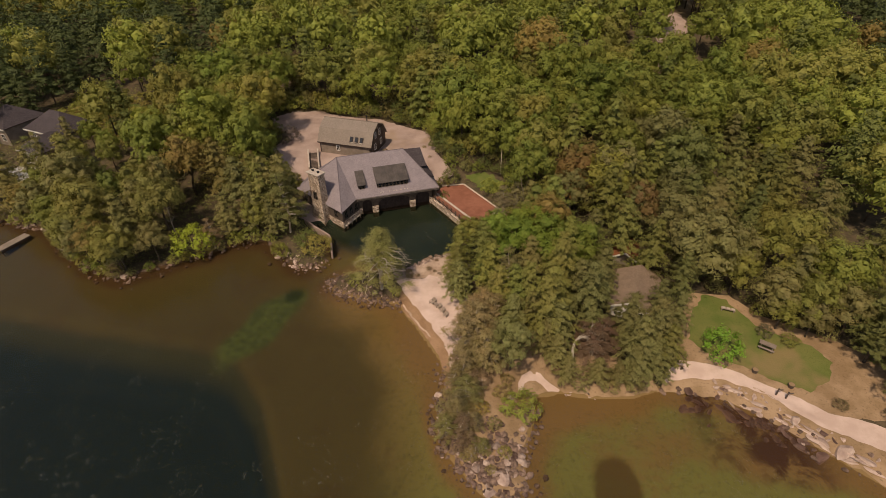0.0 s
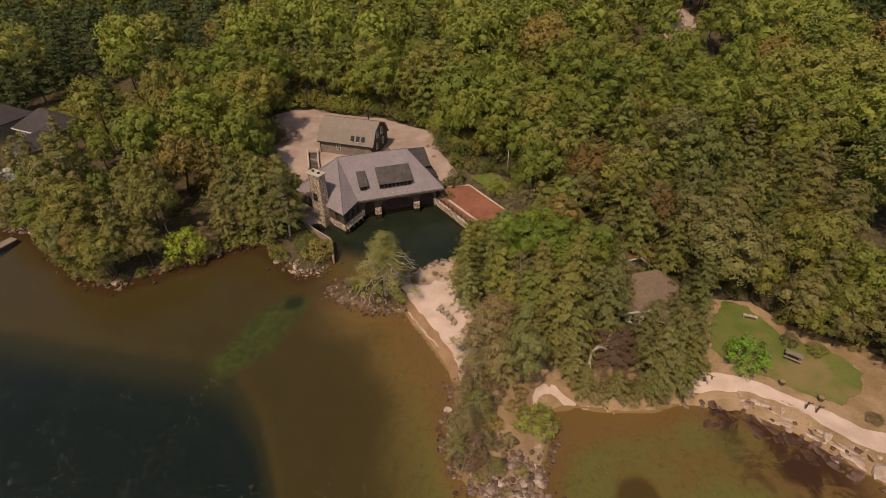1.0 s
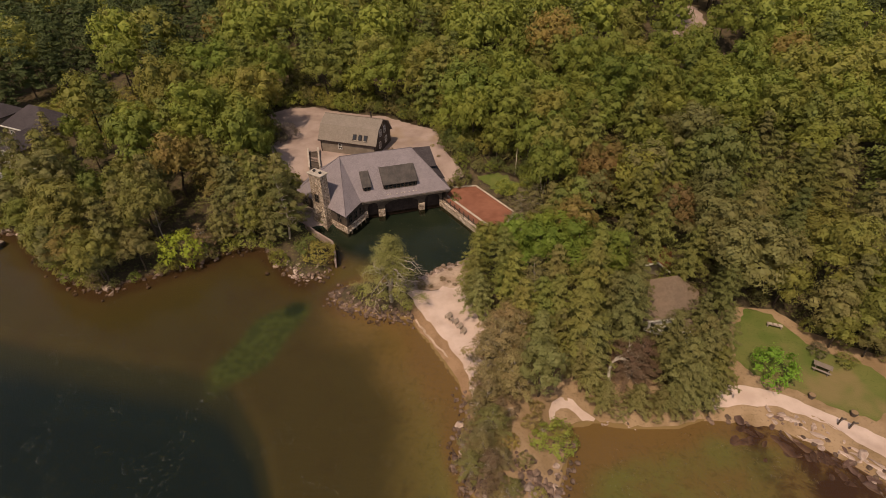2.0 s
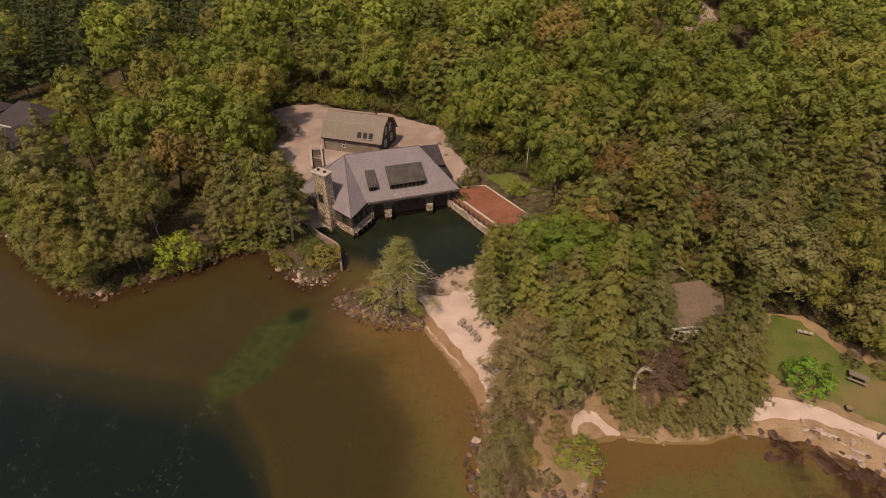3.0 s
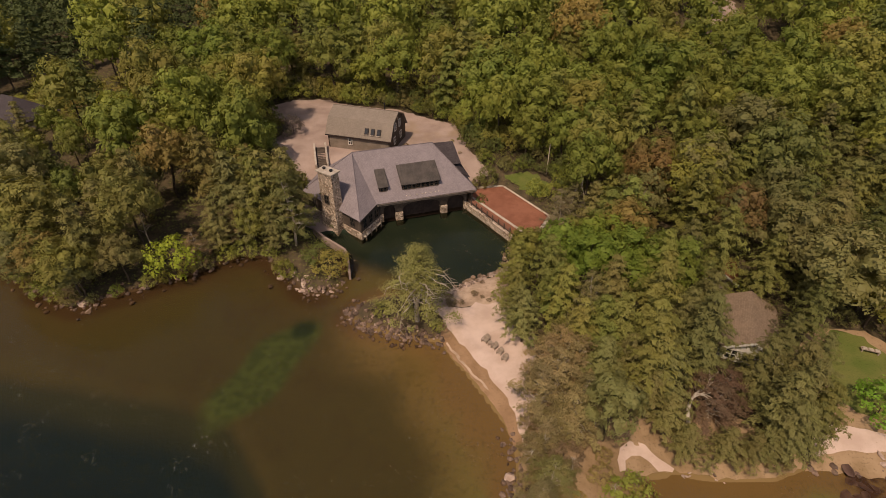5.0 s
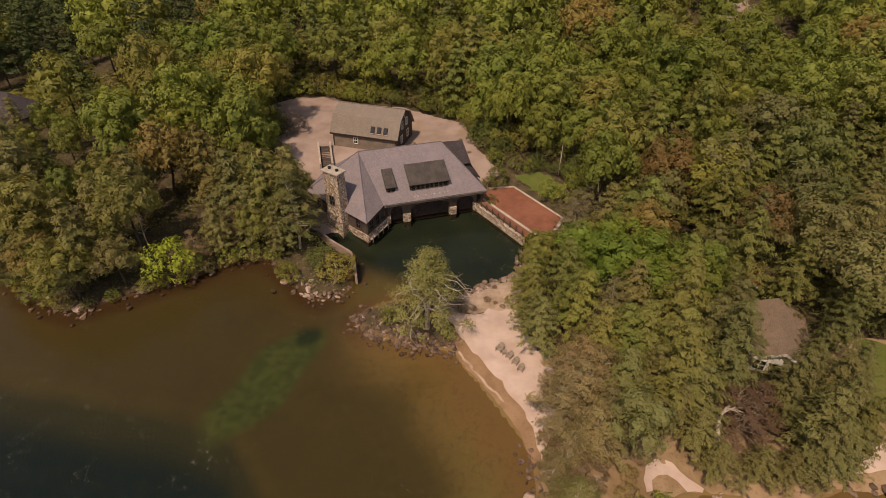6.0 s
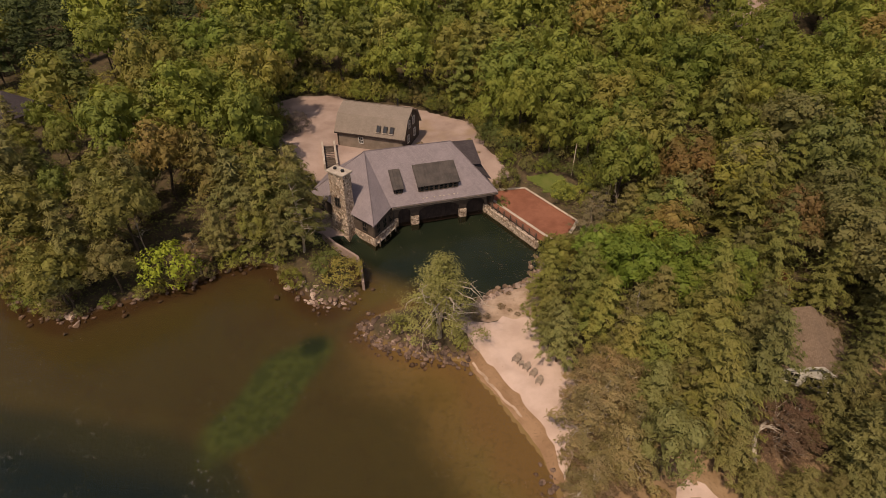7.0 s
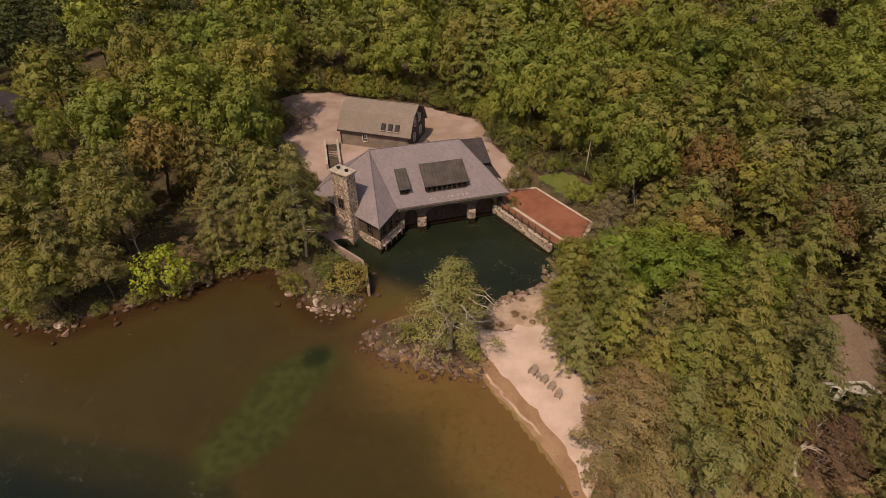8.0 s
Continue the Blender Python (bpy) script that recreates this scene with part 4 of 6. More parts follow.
def ball_faces(cuts):
    """The upper faces of a ball, as loose triangles."""
    bm = bmesh.new()
    bmesh.ops.create_icosphere(bm, subdivisions=cuts, radius=1)
    out = np.array([[v.co[:] for v in f.verts] for f in bm.faces if f.calc_center_median().z > -0.25])
    bm.free()
    return out


FINE_BALL, ROUGH_BALL = ball_faces(2), ball_faces(1)


def inner_leaves(rng, lobes, ball, fill=0.62):
    """The dense inside of a crown: leaf sheets lying round each lobe, seen only through the gaps of the outer leaves."""
    out = []
    for x, y, z, r, flat in lobes:
        q = ball * r * fill * np.array([1, 1, flat]) * rng.uniform(0.82, 1.08, (len(ball), 1, 1)) + rng.normal(0, 0.03 * r, ball.shape)
        out.append(q + np.array([x, y, z]))
    return np.concatenate(out)


def broadleaf_clumps(rng, height_m, radius, count, base=0.3):
    """Clump centres over the rounded lobes of an uneven crown, and the lobes themselves."""
    mid, half = height_m * (0.56 + 0.5 * base - 0.1), height_m * (0.5 - 0.5 * base)
    lobes = [(0, 0, mid, radius * 0.66, half / radius)]
    n = int(rng.integers(9, 13))
    turn = rng.uniform(0, 6.28)
    for k in range(n):
        up = 0.98 - 1.38 * (k + 0.5) / n
        a, side = turn + 2.4 * k + rng.uniform(-0.3, 0.3), math.sqrt(max(0.05, 1 - up * up))
        r = radius * rng.uniform(0.34, 0.5)
        f = rng.uniform(0.55, 0.72)
        lobes.append((radius * f * side * math.cos(a), radius * f * side * math.sin(a), mid + half * 0.68 * up, r, 0.9))
    c = np.array([o[:3] for o in lobes])
    r = np.array([o[3] for o in lobes])
    share = r ** 2 * np.where(np.arange(len(r)) == 0, 0.25, 1.0)
    pts, out = [], []
    while len(pts) < count:
        k = rng.choice(len(r), p=share / share.sum())
        d = rng.normal(0, 1, 3)
        d /= np.linalg.norm(d)
        if d[2] < -0.5:
            continue
        p = c[k] + d * r[k] * np.array([1, 1, 0.92]) * rng.uniform(0.9, 1.08)
        near_to = np.linalg.norm(p - c, axis=1) < r * 0.86
        near_to[k] = False
        if near_to.any() or p[2] < height_m * base * 0.7:
            continue
        pts.append(p)
        out.append(d)
    return np.array(pts), np.array(out), lobes


def pine_clumps(rng, height_m, radius, whorls, base=0.22):
    """Clump centres along the boughs of a white pine, in uneven drooping tiers, and the dense heart round its stem."""
    pts, out, lobes = [], [], []
    for w in range(whorls):
        f = base + (1 - base) * (w + rng.uniform(0.0, 0.7)) / whorls
        reach = radius * (1 - ((f - base) / (1 - base)) ** 1.6) * rng.uniform(0.78, 1.12) + 0.28
        if w % 2 == 0:
            lobes.append((0, 0, height_m * f + 0.1 * reach, reach * 0.7, 0.5))
        boughs = rng.integers(5, 8)
        turn = rng.uniform(0, 6.28)
        for k in range(boughs):
            a = turn + 2 * math.pi * k / boughs + rng.uniform(-0.35, 0.35)
            long = reach * rng.uniform(0.62, 1.15)
            steps = max(2, int(long / 0.5))
            for j in range(1, steps + 1):
                t = j / steps
                if t < 0.3:
                    continue
                side = rng.normal(0, 0.16 * (1.25 - t) * reach * 0.5 + 0.06)
                p = (math.cos(a) * long * t - math.sin(a) * side, math.sin(a) * long * t + math.cos(a) * side, height_m * f + 0.24 * long * (t - 0.55 * t * t) - 0.1 * abs(side) + rng.normal(0, 0.08))
                pts.append(p)
                out.append((math.cos(a) * (0.45 + 0.5 * t), math.sin(a) * (0.45 + 0.5 * t), 0.75))
    return np.array(pts), np.array(out), lobes


def limbs(rng, height_m, radius, base, thick, boughs, bend=0.04, stout=1.0):
    """A tapered trunk with limbs."""
    bm = bmesh.new()
    spine = [Vector((0, 0, -0.4))]
    n = 5
    for k in range(n):
        spine.append(Vector((rng.normal(0, bend) * height_m * 0.4, rng.normal(0, bend) * height_m * 0.4, height_m * 0.93 * (k + 1) / n)))
    for k in range(n):
        r0, r1 = (thick * (1 - 0.17 * j) for j in (k, k + 1))
        tube(bm, spine[k], spine[k + 1], r0, r1, 6)
    for k in range(boughs):
        f = base + (0.9 - base) * (k + 0.5) / boughs
        i = min(n - 1, int(f * n))
        s = spine[i].lerp(spine[i + 1], f * n - i)
        a = rng.uniform(0, 6.28)
        reach = radius * rng.uniform(0.5, 0.85) * (1.15 - f)
        lift, swing = rng.uniform(0.2, 0.65), rng.normal(0, 0.35)
        mid = s + Vector((math.cos(a) * reach * 0.5, math.sin(a) * reach * 0.5, reach * lift * 0.7))
        e = s + Vector((math.cos(a + swing) * reach, math.sin(a + swing) * reach, reach * lift))
        r = thick * 0.32 * (1.2 - f) * stout
        tube(bm, s, mid, r, r * 0.6, 4)
        tube(bm, mid, e, r * 0.6, 0.015, 4)
        tube(bm, mid, mid + Vector((math.cos(a - swing - 0.7), math.sin(a - swing - 0.7), 0.5)) * reach * 0.35, r * 0.4, 0.012, 3)
    return bm


def leaf_mesh(name, q, mat):
    n = len(q)
    me = bpy.data.meshes.new(name)
    me.vertices.add(3 * n)
    me.vertices.foreach_set("co", q.reshape(-1).astype(np.float32))
    me.loops.add(3 * n)
    me.loops.foreach_set("vertex_index", np.arange(3 * n, dtype=np.int32))
    me.polygons.add(n)
    me.polygons.foreach_set("loop_start", np.arange(0, 3 * n, 3, dtype=np.int32))
    me.materials.append(mat)
    me.update(calc_edges=True)
    return me


def make_tree(kind, seed, fine):
    """A tree about 10 m high, as a thing at the origin, to be scaled into place; fine: with small leaves, for the trees that pass close."""
    rng = np.random.default_rng(seed)
    name, label, cat = {
        "broad": ("broadleaf_tree", "broadleaf tree with a full rounded crown in the shore woods", "tree"),
        "pine": ("pine_tree", "white pine with tiered feathery boughs near the shore", "tree"),
        "sparse": ("pine_tree", "thin-crowned pine with bare grey limbs showing", "tree"),
        "spit": ("pine_tree", "pale half-bare pine leaning over the rock spit", "tree"),
        "shrub": ("shrub", "dense leafy shrub at the woods' edge", "shrub"),
        "dead": ("dead_tree", "leafless grey dead tree with brittle branches", "tree"),
    }[kind]
    t = thing(name, pose(0, 0, 0), label, cat)
    q = None
    if kind == "broad":
        c, o, lobes = broadleaf_clumps(rng, 10, 3.6, 230 if fine else 185, 0.18)
        q = leaf_cloud(rng, c, o, 16 if fine else 13, (0.2, 0.2, 0.17), 0.145 if fine else 0.178, 0.12, 0.28)
        q = np.concatenate([q, inner_leaves(rng, lobes, FINE_BALL)])
        part("trunk", limbs(rng, 8.5, 3.4, 0.3, 0.2, 8), M_BARK, t)
    elif kind == "pine":
        c, o, lobes = pine_clumps(rng, 10, 3.0, 13)
        q = leaf_cloud(rng, c, o, max(5, (4600 if fine else 3100) // len(c)), (0.17, 0.17, 0.09), 0.125 if fine else 0.155, 0.2, 0.4, 1.6, 0.46, 0.6)
        q = np.concatenate([q, inner_leaves(rng, lobes, FINE_BALL)])
        part("trunk", limbs(rng, 10, 2.8, 0.2, 0.19, 16, 0.02), M_BARK, t)
    elif kind == "sparse":
        c, o, lobes = pine_clumps(rng, 10, 3.4, 9, 0.12)
        keep = rng.random(len(c)) < 0.72
        c, o = c[keep], o[keep]
        q = leaf_cloud(rng, c, o, max(4, 4300 // len(c)), (0.24, 0.24, 0.11), 0.1, 0.5, 0.5, 1.7, 0.5)
        part("trunk", limbs(rng, 10, 3.5, 0.12, 0.2, 34, 0.05), M_DEAD, t)
    elif kind == "spit":
        c, o, lobes = pine_clumps(rng, 10, 3.9, 20, 0.14)
        lean = (c[:, 2] < 6.4) & (rng.random(len(c)) < np.where(c[:, 1] < 0.4, 0.6, 0.3))
        c, o = c[~lean], o[~lean]
        q = leaf_cloud(rng, c, o, 10500 // len(c), (0.27, 0.27, 0.14), 0.09, 0.4, 0.5, 1.3, 0.55)
        q = np.concatenate([q, inner_leaves(rng, lobes[4:], FINE_BALL, 0.45)])
        part("trunk", limbs(rng, 10, 4.6, 0.2, 0.26, 26, 0.03, 1.2), M_DEAD, t, "bleached trunk with bare grey limbs")
        for k in range(17):
            a, z0, reach = rng.uniform(-2.7, 0.3), rng.uniform(2.6, 7.0), rng.uniform(2.0, 4.4)
            bm, at, turn = bmesh.new(), Vector((0, 0, z0)), a
            for j in range(5):
                turn += rng.normal(0, 0.42)
                to = at + Vector((math.cos(turn), math.sin(turn), 0.35 - 0.2 * j + rng.normal(0, 0.1))) * reach / 5
                tube(bm, at, to, 0.075 - 0.012 * j, 0.063 - 0.012 * j, 5)
                if j > 1:
                    tube(bm, to, to + Vector((math.cos(turn + 0.8), math.sin(turn + 0.8), rng.uniform(-0.5, 0.2))) * 0.7, 0.03, 0.012, 3)
                at = to
            part("bare_limb", bm, M_DEAD, t)
    elif kind == "shrub":
        c, o, lobes = broadleaf_clumps(rng, 10, 6.0, 100, 0.02)
        q = leaf_cloud(rng, c, o, 14, (0.5, 0.5, 0.42), 0.36, 0.3, 0.45)
        part("stems", limbs(rng, 6.5, 5, 0.05, 0.18, 7), M_BARK, t)
    else:
        part("trunk", limbs(rng, 10, 4.0, 0.25, 0.2, 22, 0.05), M_DEAD, t)
    if q is not None:
        crown = new("leaves" if kind == "shrub" else "crown", leaf_mesh("crown", q, M_LEAF))
        crown.parent = t
    return t


SORTS = {"spit": 1, "broad": 5, "pine": 5, "sparse": 3, "shrub": 4, "dead": 2}
STOCK = {}
GROUPS = {"spit": "", "broad": "broadleaf trees of the shore woods", "pine": "pines of the shore woods", "sparse": "thin-crowned pines", "shrub": "shore shrubs", "dead": "dead trees"}


def plant(kind, x, y, high, wide=1.0, tint=GREEN, label="", lean=0.0):
    """A tree of that height; wide: its crown's width against the usual."""
    rng = random.Random(int(x * 131 + y * 977))
    key = (kind, rng.randrange(SORTS[kind]), y < 74)
    s = high / 10
    m = pose(x, y, z_at(x, y) - 0.05, rng.uniform(-2, 2) + lean, rng.uniform(-2, 2), 20 if kind == "spit" else rng.uniform(0, 360)) @ Matrix.Diagonal((s * wide, s * wide, s, 1))
    if key in STOCK:
        t = copy_thing(STOCK[key], m @ Matrix.Diagonal((*(1 / v for v in STOCK[key].scale), 1)))
    else:
        t = STOCK[key] = make_tree(kind, 11 + 7 * key[1] + len(kind), key[2])
        t.matrix_basis = m
    tagged(t, label, group=GROUPS[kind])
    if kind == "pine":
        tint = tuple(0.6 * a + 0.4 * b for a, b in zip(tint, (0.19, 0.178, 0.056)))
    k = rng.uniform(0.85, 1.16) * (0.9 if x > 18 and kind != "shrub" else 1.0)
    for c in t.children:
        if c.name.startswith(("crown", "leaves")):
            c.color = (tint[0] * k * rng.uniform(0.92, 1.1), tint[1] * k, tint[2] * k, 1)
    return t


# trees that stand out by themselves: kind, x, y, height, width, tint, label
KEY_TREES = [
    ("spit", -8.8, 58.4, 10.6, 1.12, (0.222, 0.2, 0.064), "pale half-bare pine leaning over the rock spit"),
    ("shrub", -6.6, 57.0, 1.3, 1.0, (0.280, 0.263, 0.052), ""),
    ("shrub", -13.0, 59.5, 1.5, 1.3, OLIVE, ""),
    ("shrub", 35.3, 45.6, 4.2, 1.0, (0.15, 0.265, 0.032), "bright green young maple beside the beach"),
    ("shrub", -40.4, 66.8, 5.4, 0.95, (0.3, 0.35, 0.04), "bright lime-green bush at the water's edge"),
    ("shrub", -20.4, 67.4, 3.0, 1.35, (0.205, 0.185, 0.045), "yellow-green bush behind the stones of the inlet tip"),
    ("shrub", -22.6, 68.8, 2.8, 1.2, (0.123, 0.149, 0.038), ""),
    ("shrub", 9.7, 36.8, 2.5, 1.5, (0.2, 0.235, 0.045), "round green bush beside the sand crescent"),
    ("shrub", -0.2, 84.8, 2.3, 0.7, (0.140, 0.175, 0.044), "small round shrub in the patio corner"),
    ("sparse", 3.2, 41.5, 5.5, 0.95, (0.210, 0.175, 0.079), ""),
    ("sparse", 2.6, 37.2, 3.4, 1.0, (0.210, 0.175, 0.079), ""),
    ("dead", 3.6, 34.8, 2.6, 1.3, GREEN, ""),
    
    ("dead", -45.5, 71.5, 7.5, 0.6, GREEN, ""),
    ("dead", 15.2, 86.6, 8.0, 0.7, GREEN, ""), ("dead", 17.5, 74.2, 10.0, 0.3, GREEN, "pale leaning bare trunk among the broadleaf trees", 16), ("dead", 14.6, 77.6, 9.0, 0.3, GREEN, "pale leaning bare trunk among the broadleaf trees", -14),
    ("shrub", 34.0, 63.0, 2.6, 1.1, (0.13, 0.11, 0.05), ""), ("shrub", 36.2, 65.6, 3.0, 1.1, (0.14, 0.12, 0.05), ""), ("pine", 35.4, 60.4, 7.0, 1.0, SAGE, ""),
    # beside the beach and the cove
    ("pine", 2.2, 59.4, 7.5, 1.0, OLIVE, ""), ("pine", 2.2, 57.0, 6.5, 1.15, (0.15, 0.165, 0.05), ""), ("pine", 2.8, 54.9, 7.4, 1.0, SAGE, ""), ("sparse", 5.6, 50.2, 7.2, 1.2, (0.25, 0.19, 0.08), ""),
    ("sparse", 4.8, 46.8, 7.6, 1.5, (0.26, 0.19, 0.085), "brown-tinged pine with bare limbs beside the beach"), ("sparse", 5.6, 43.2, 6.2, 1.5, (0.25, 0.19, 0.08), ""), ("pine", 2.6, 63.2, 8.0, 1.0, GREEN, ""), ("broad", 4.4, 67.4, 7.5, 0.9, OLIVE, ""),
    ("broad", 6.4, 70.4, 5.2, 0.9, SAGE, ""), ("broad", 11.0, 73.2, 5.0, 0.9, OLIVE, ""), ("pine", 7.4, 51.6, 9, 1.0, OLIVE, ""), ("sparse", 6.8, 48.6, 7.4, 1.3, (0.25, 0.185, 0.08), ""),
    ("sparse", 9.4, 55.0, 9.5, 1.0, (0.2, 0.16, 0.06), ""), ("pine", 6.6, 56.6, 9.5, 1.0, GREEN, ""), ("pine", 6.2, 61.4, 9.5, 1.0, OLIVE, ""), ("pine", 11.5, 51.5, 9.5, 1.0, OLIVE, ""),
    ("pine", 14.8, 51.0, 10.0, 1.0, OLIVE, ""), ("pine", 14.8, 46.6, 8.6, 1.05, SAGE, ""), ("sparse", 19.6, 45.4, 4.6, 2.0, (0.16, 0.1, 0.06), "dead pine with rust-brown needles on the bank"), ("sparse", 20.9, 46.8, 5.0, 1.8, (0.16, 0.1, 0.06), ""), ("sparse", 18.4, 46.8, 4.6, 1.6, (0.17, 0.11, 0.06), ""), ("pine", 24.2, 43.4, 8.6, 1.1, SAGE, ""), ("pine", 26.4, 44.6, 8.5, 1.15, SAGE, ""), ("pine", 21.8, 41.4, 3.6, 1.4, SAGE, ""), ("pine", 23.8, 41.8, 7.5, 1.1, SAGE, ""), ("pine", 28.0, 43.6, 7.5, 1.0, OLIVE, ""), 
    ("shrub", 3.4, 56.8, 1.6, 1.0, DARK, ""), ("shrub", 4.0, 53.2, 1.8, 1.0, DARK, ""), ("shrub", 3.4, 49.0, 1.6, 1.0, (0.22, 0.17, 0.06), ""), ("shrub", 0.8, 61.8, 1.6, 1.0, OLIVE, ""), ("shrub", 1.9, 66.0, 1.6, 1.0, OLIVE, ""), ("shrub", -5.0, 61.4, 1.0, 1.2, (0.24, 0.18, 0.09), ""),
    ("sparse", 5.6, 51.6, 6.0, 1.2, (0.22, 0.175, 0.07), ""), ("sparse", 4.6, 48.8, 6.8, 1.3, (0.22, 0.16, 0.075), ""), ("sparse", 3.6, 46.4, 6.6, 1.35, (0.2, 0.155, 0.07), ""), ("sparse", 5.8, 49.0, 7.4, 1.2, (0.23, 0.17, 0.075), ""),
    ("broad", 11.0, 62.6, 9.5, 1.05, (0.165, 0.215, 0.034), ""), ("broad", 15.6, 61.8, 10.5, 1.05, (0.165, 0.21, 0.034), ""), ("broad", 19.6, 61.4, 10.0, 1.0, (0.16, 0.2, 0.036), ""), ("broad", 13.4, 66.4, 10.0, 1.0, (0.17, 0.215, 0.034), ""), ("broad", 8.4, 66.0, 8.5, 1.0, (0.17, 0.21, 0.036), ""), ("broad", 16.2, 68.2, 11.0, 0.9, (0.225, 0.165, 0.05), "broadleaf tree turning rusty orange in the woods"), ("broad", 31.2, 70.0, 11.5, 0.8, (0.225, 0.14, 0.052), "broadleaf tree turning rusty orange in the woods"), ("broad", 22.7, 78.4, 12.0, 0.85, (0.228, 0.152, 0.05), "broadleaf tree turning rusty orange in the woods"), ("broad", 23.8, 83.2, 12.0, 1.0, (0.22, 0.155, 0.05), "broadleaf tree turning rusty orange in the woods"), ("broad", 27.4, 77.0, 13.0, 0.9, (0.225, 0.22, 0.044), ""),
    # pines whose boughs hang over the bank, and the trees round the cottage
    ("pine", 15.6, 41.6, 4.6, 1.3, SAGE, ""), ("pine", 19.2, 41.3, 4.2, 1.4, SAGE, ""), ("pine", 19.6, 50.6, 10.5, 1.05, SAGE, ""), ("pine", 14.6, 43.6, 6.0, 1.1, SAGE, ""), ("pine", 19.4, 48.8, 6.5, 0.9, SAGE, ""), ("pine", 23.0, 41.0, 4.4, 1.3, SAGE, ""), ("pine", 25.6, 42.2, 6.0, 1.2, SAGE, ""), ("shrub", 17.4, 40.8, 1.5, 1.3, SAGE, ""), ("shrub", 20.8, 40.6, 1.4, 1.4, SAGE, ""), ("shrub", 23.8, 40.8, 1.5, 1.3, (0.2, 0.17, 0.065), ""), ("shrub", 27.2, 42.0, 1.6, 1.2, SAGE, ""), ("shrub", 29.2, 44.6, 2.4, 1.1, SAGE, ""),
    ("pine", 23.4, 46.6, 4.6, 1.3, SAGE, ""), ("pine", 21.2, 53.2, 8.5, 1.0, SAGE, ""), ("pine", 31.0, 49.6, 7.0, 1.0, SAGE, ""), ("pine", 24.0, 47.8, 8.6, 1.05, SAGE, ""), ("pine", 22.2, 56.6, 8.6, 1.1, SAGE, ""), ("pine", 23.4, 60.4, 7.0, 1.0, (0.185, 0.19, 0.05), ""), ("pine", 27.4, 47.2, 8.4, 1.1, SAGE, ""), ("pine", 29.4, 52.6, 6.5, 1.0, SAGE, ""), ("shrub", 29.8, 55.4, 2.6, 1.0, (0.12, 0.09, 0.05), ""), ("shrub", 30.4, 58.6, 2.8, 1.0, (0.13, 0.1, 0.05), ""), ("shrub", 28.8, 62.0, 2.4, 1.1, OLIVE, ""), ("pine", 18.4, 52.8, 9.0, 1.0, SAGE, ""), 
    ("sparse", 10.0, 76.4, 7.5, 1.1, (0.2, 0.15, 0.08), "twiggy brownish tree at the patio's end"), ("sparse", 9.6, 72.6, 5.6, 1.1, (0.21, 0.16, 0.08), ""), ("sparse", 12.6, 80.4, 6.0, 1.1, (0.19, 0.16, 0.07), ""),
    ("pine", 9.4, 48.4, 7.4, 1.2, SAGE, ""), ("sparse", 7.8, 43.8, 4.8, 1.3, (0.2, 0.16, 0.065), ""), ("pine", 13.4, 45.4, 6.4, 1.1, SAGE, ""), ("pine", 12.2, 48.6, 7.5, 1.1, SAGE, ""), ("sparse", 6.0, 42.8, 4.6, 1.3, (0.21, 0.165, 0.07), ""), ("sparse", 7.4, 45.8, 5.4, 1.2, (0.21, 0.165, 0.07), ""), ("dead", 4.4, 31.0, 2.2, 1.6, GREEN, ""), ("dead", 2.6, 35.2, 2.4, 1.4, GREEN, ""), ("dead", 8.6, 37.6, 2.0, 1.4, GREEN, ""),
    # on the stony point
    ("sparse", 2.4, 36.4, 4.0, 1.3, (0.23, 0.18, 0.08), ""), ("sparse", 4.2, 34.2, 3.2, 1.3, (0.23, 0.18, 0.08), ""),
    ("sparse", 2.4, 40.6, 4.2, 1.2, (0.21, 0.17, 0.07), ""), ("sparse", 4.6, 43.0, 5.2, 1.2, (0.21, 0.165, 0.065), ""), ("sparse", 4.2, 38.4, 3.6, 1.2, (0.22, 0.18, 0.07), ""), ("shrub", 2.2, 35.6, 1.3, 1.2, (0.22, 0.18, 0.06), ""), ("shrub", 5.4, 36.6, 1.2, 1.2, (0.24, 0.19, 0.05), ""),
    ("shrub", 4.6, 32.4, 1.0, 1.3, (0.23, 0.19, 0.06), ""), ("shrub", 10.4, 38.0, 1.5, 1.2, (0.24, 0.22, 0.05), ""), ("dead", 2.8, 33.0, 1.8, 1.5, GREEN, ""), ("dead", 5.4, 39.6, 2.2, 1.4, GREEN, ""), ("shrub", 7.6, 31.4, 1.0, 1.3, (0.23, 0.2, 0.06), ""),
    # round the lawn, the cottage and the lake house
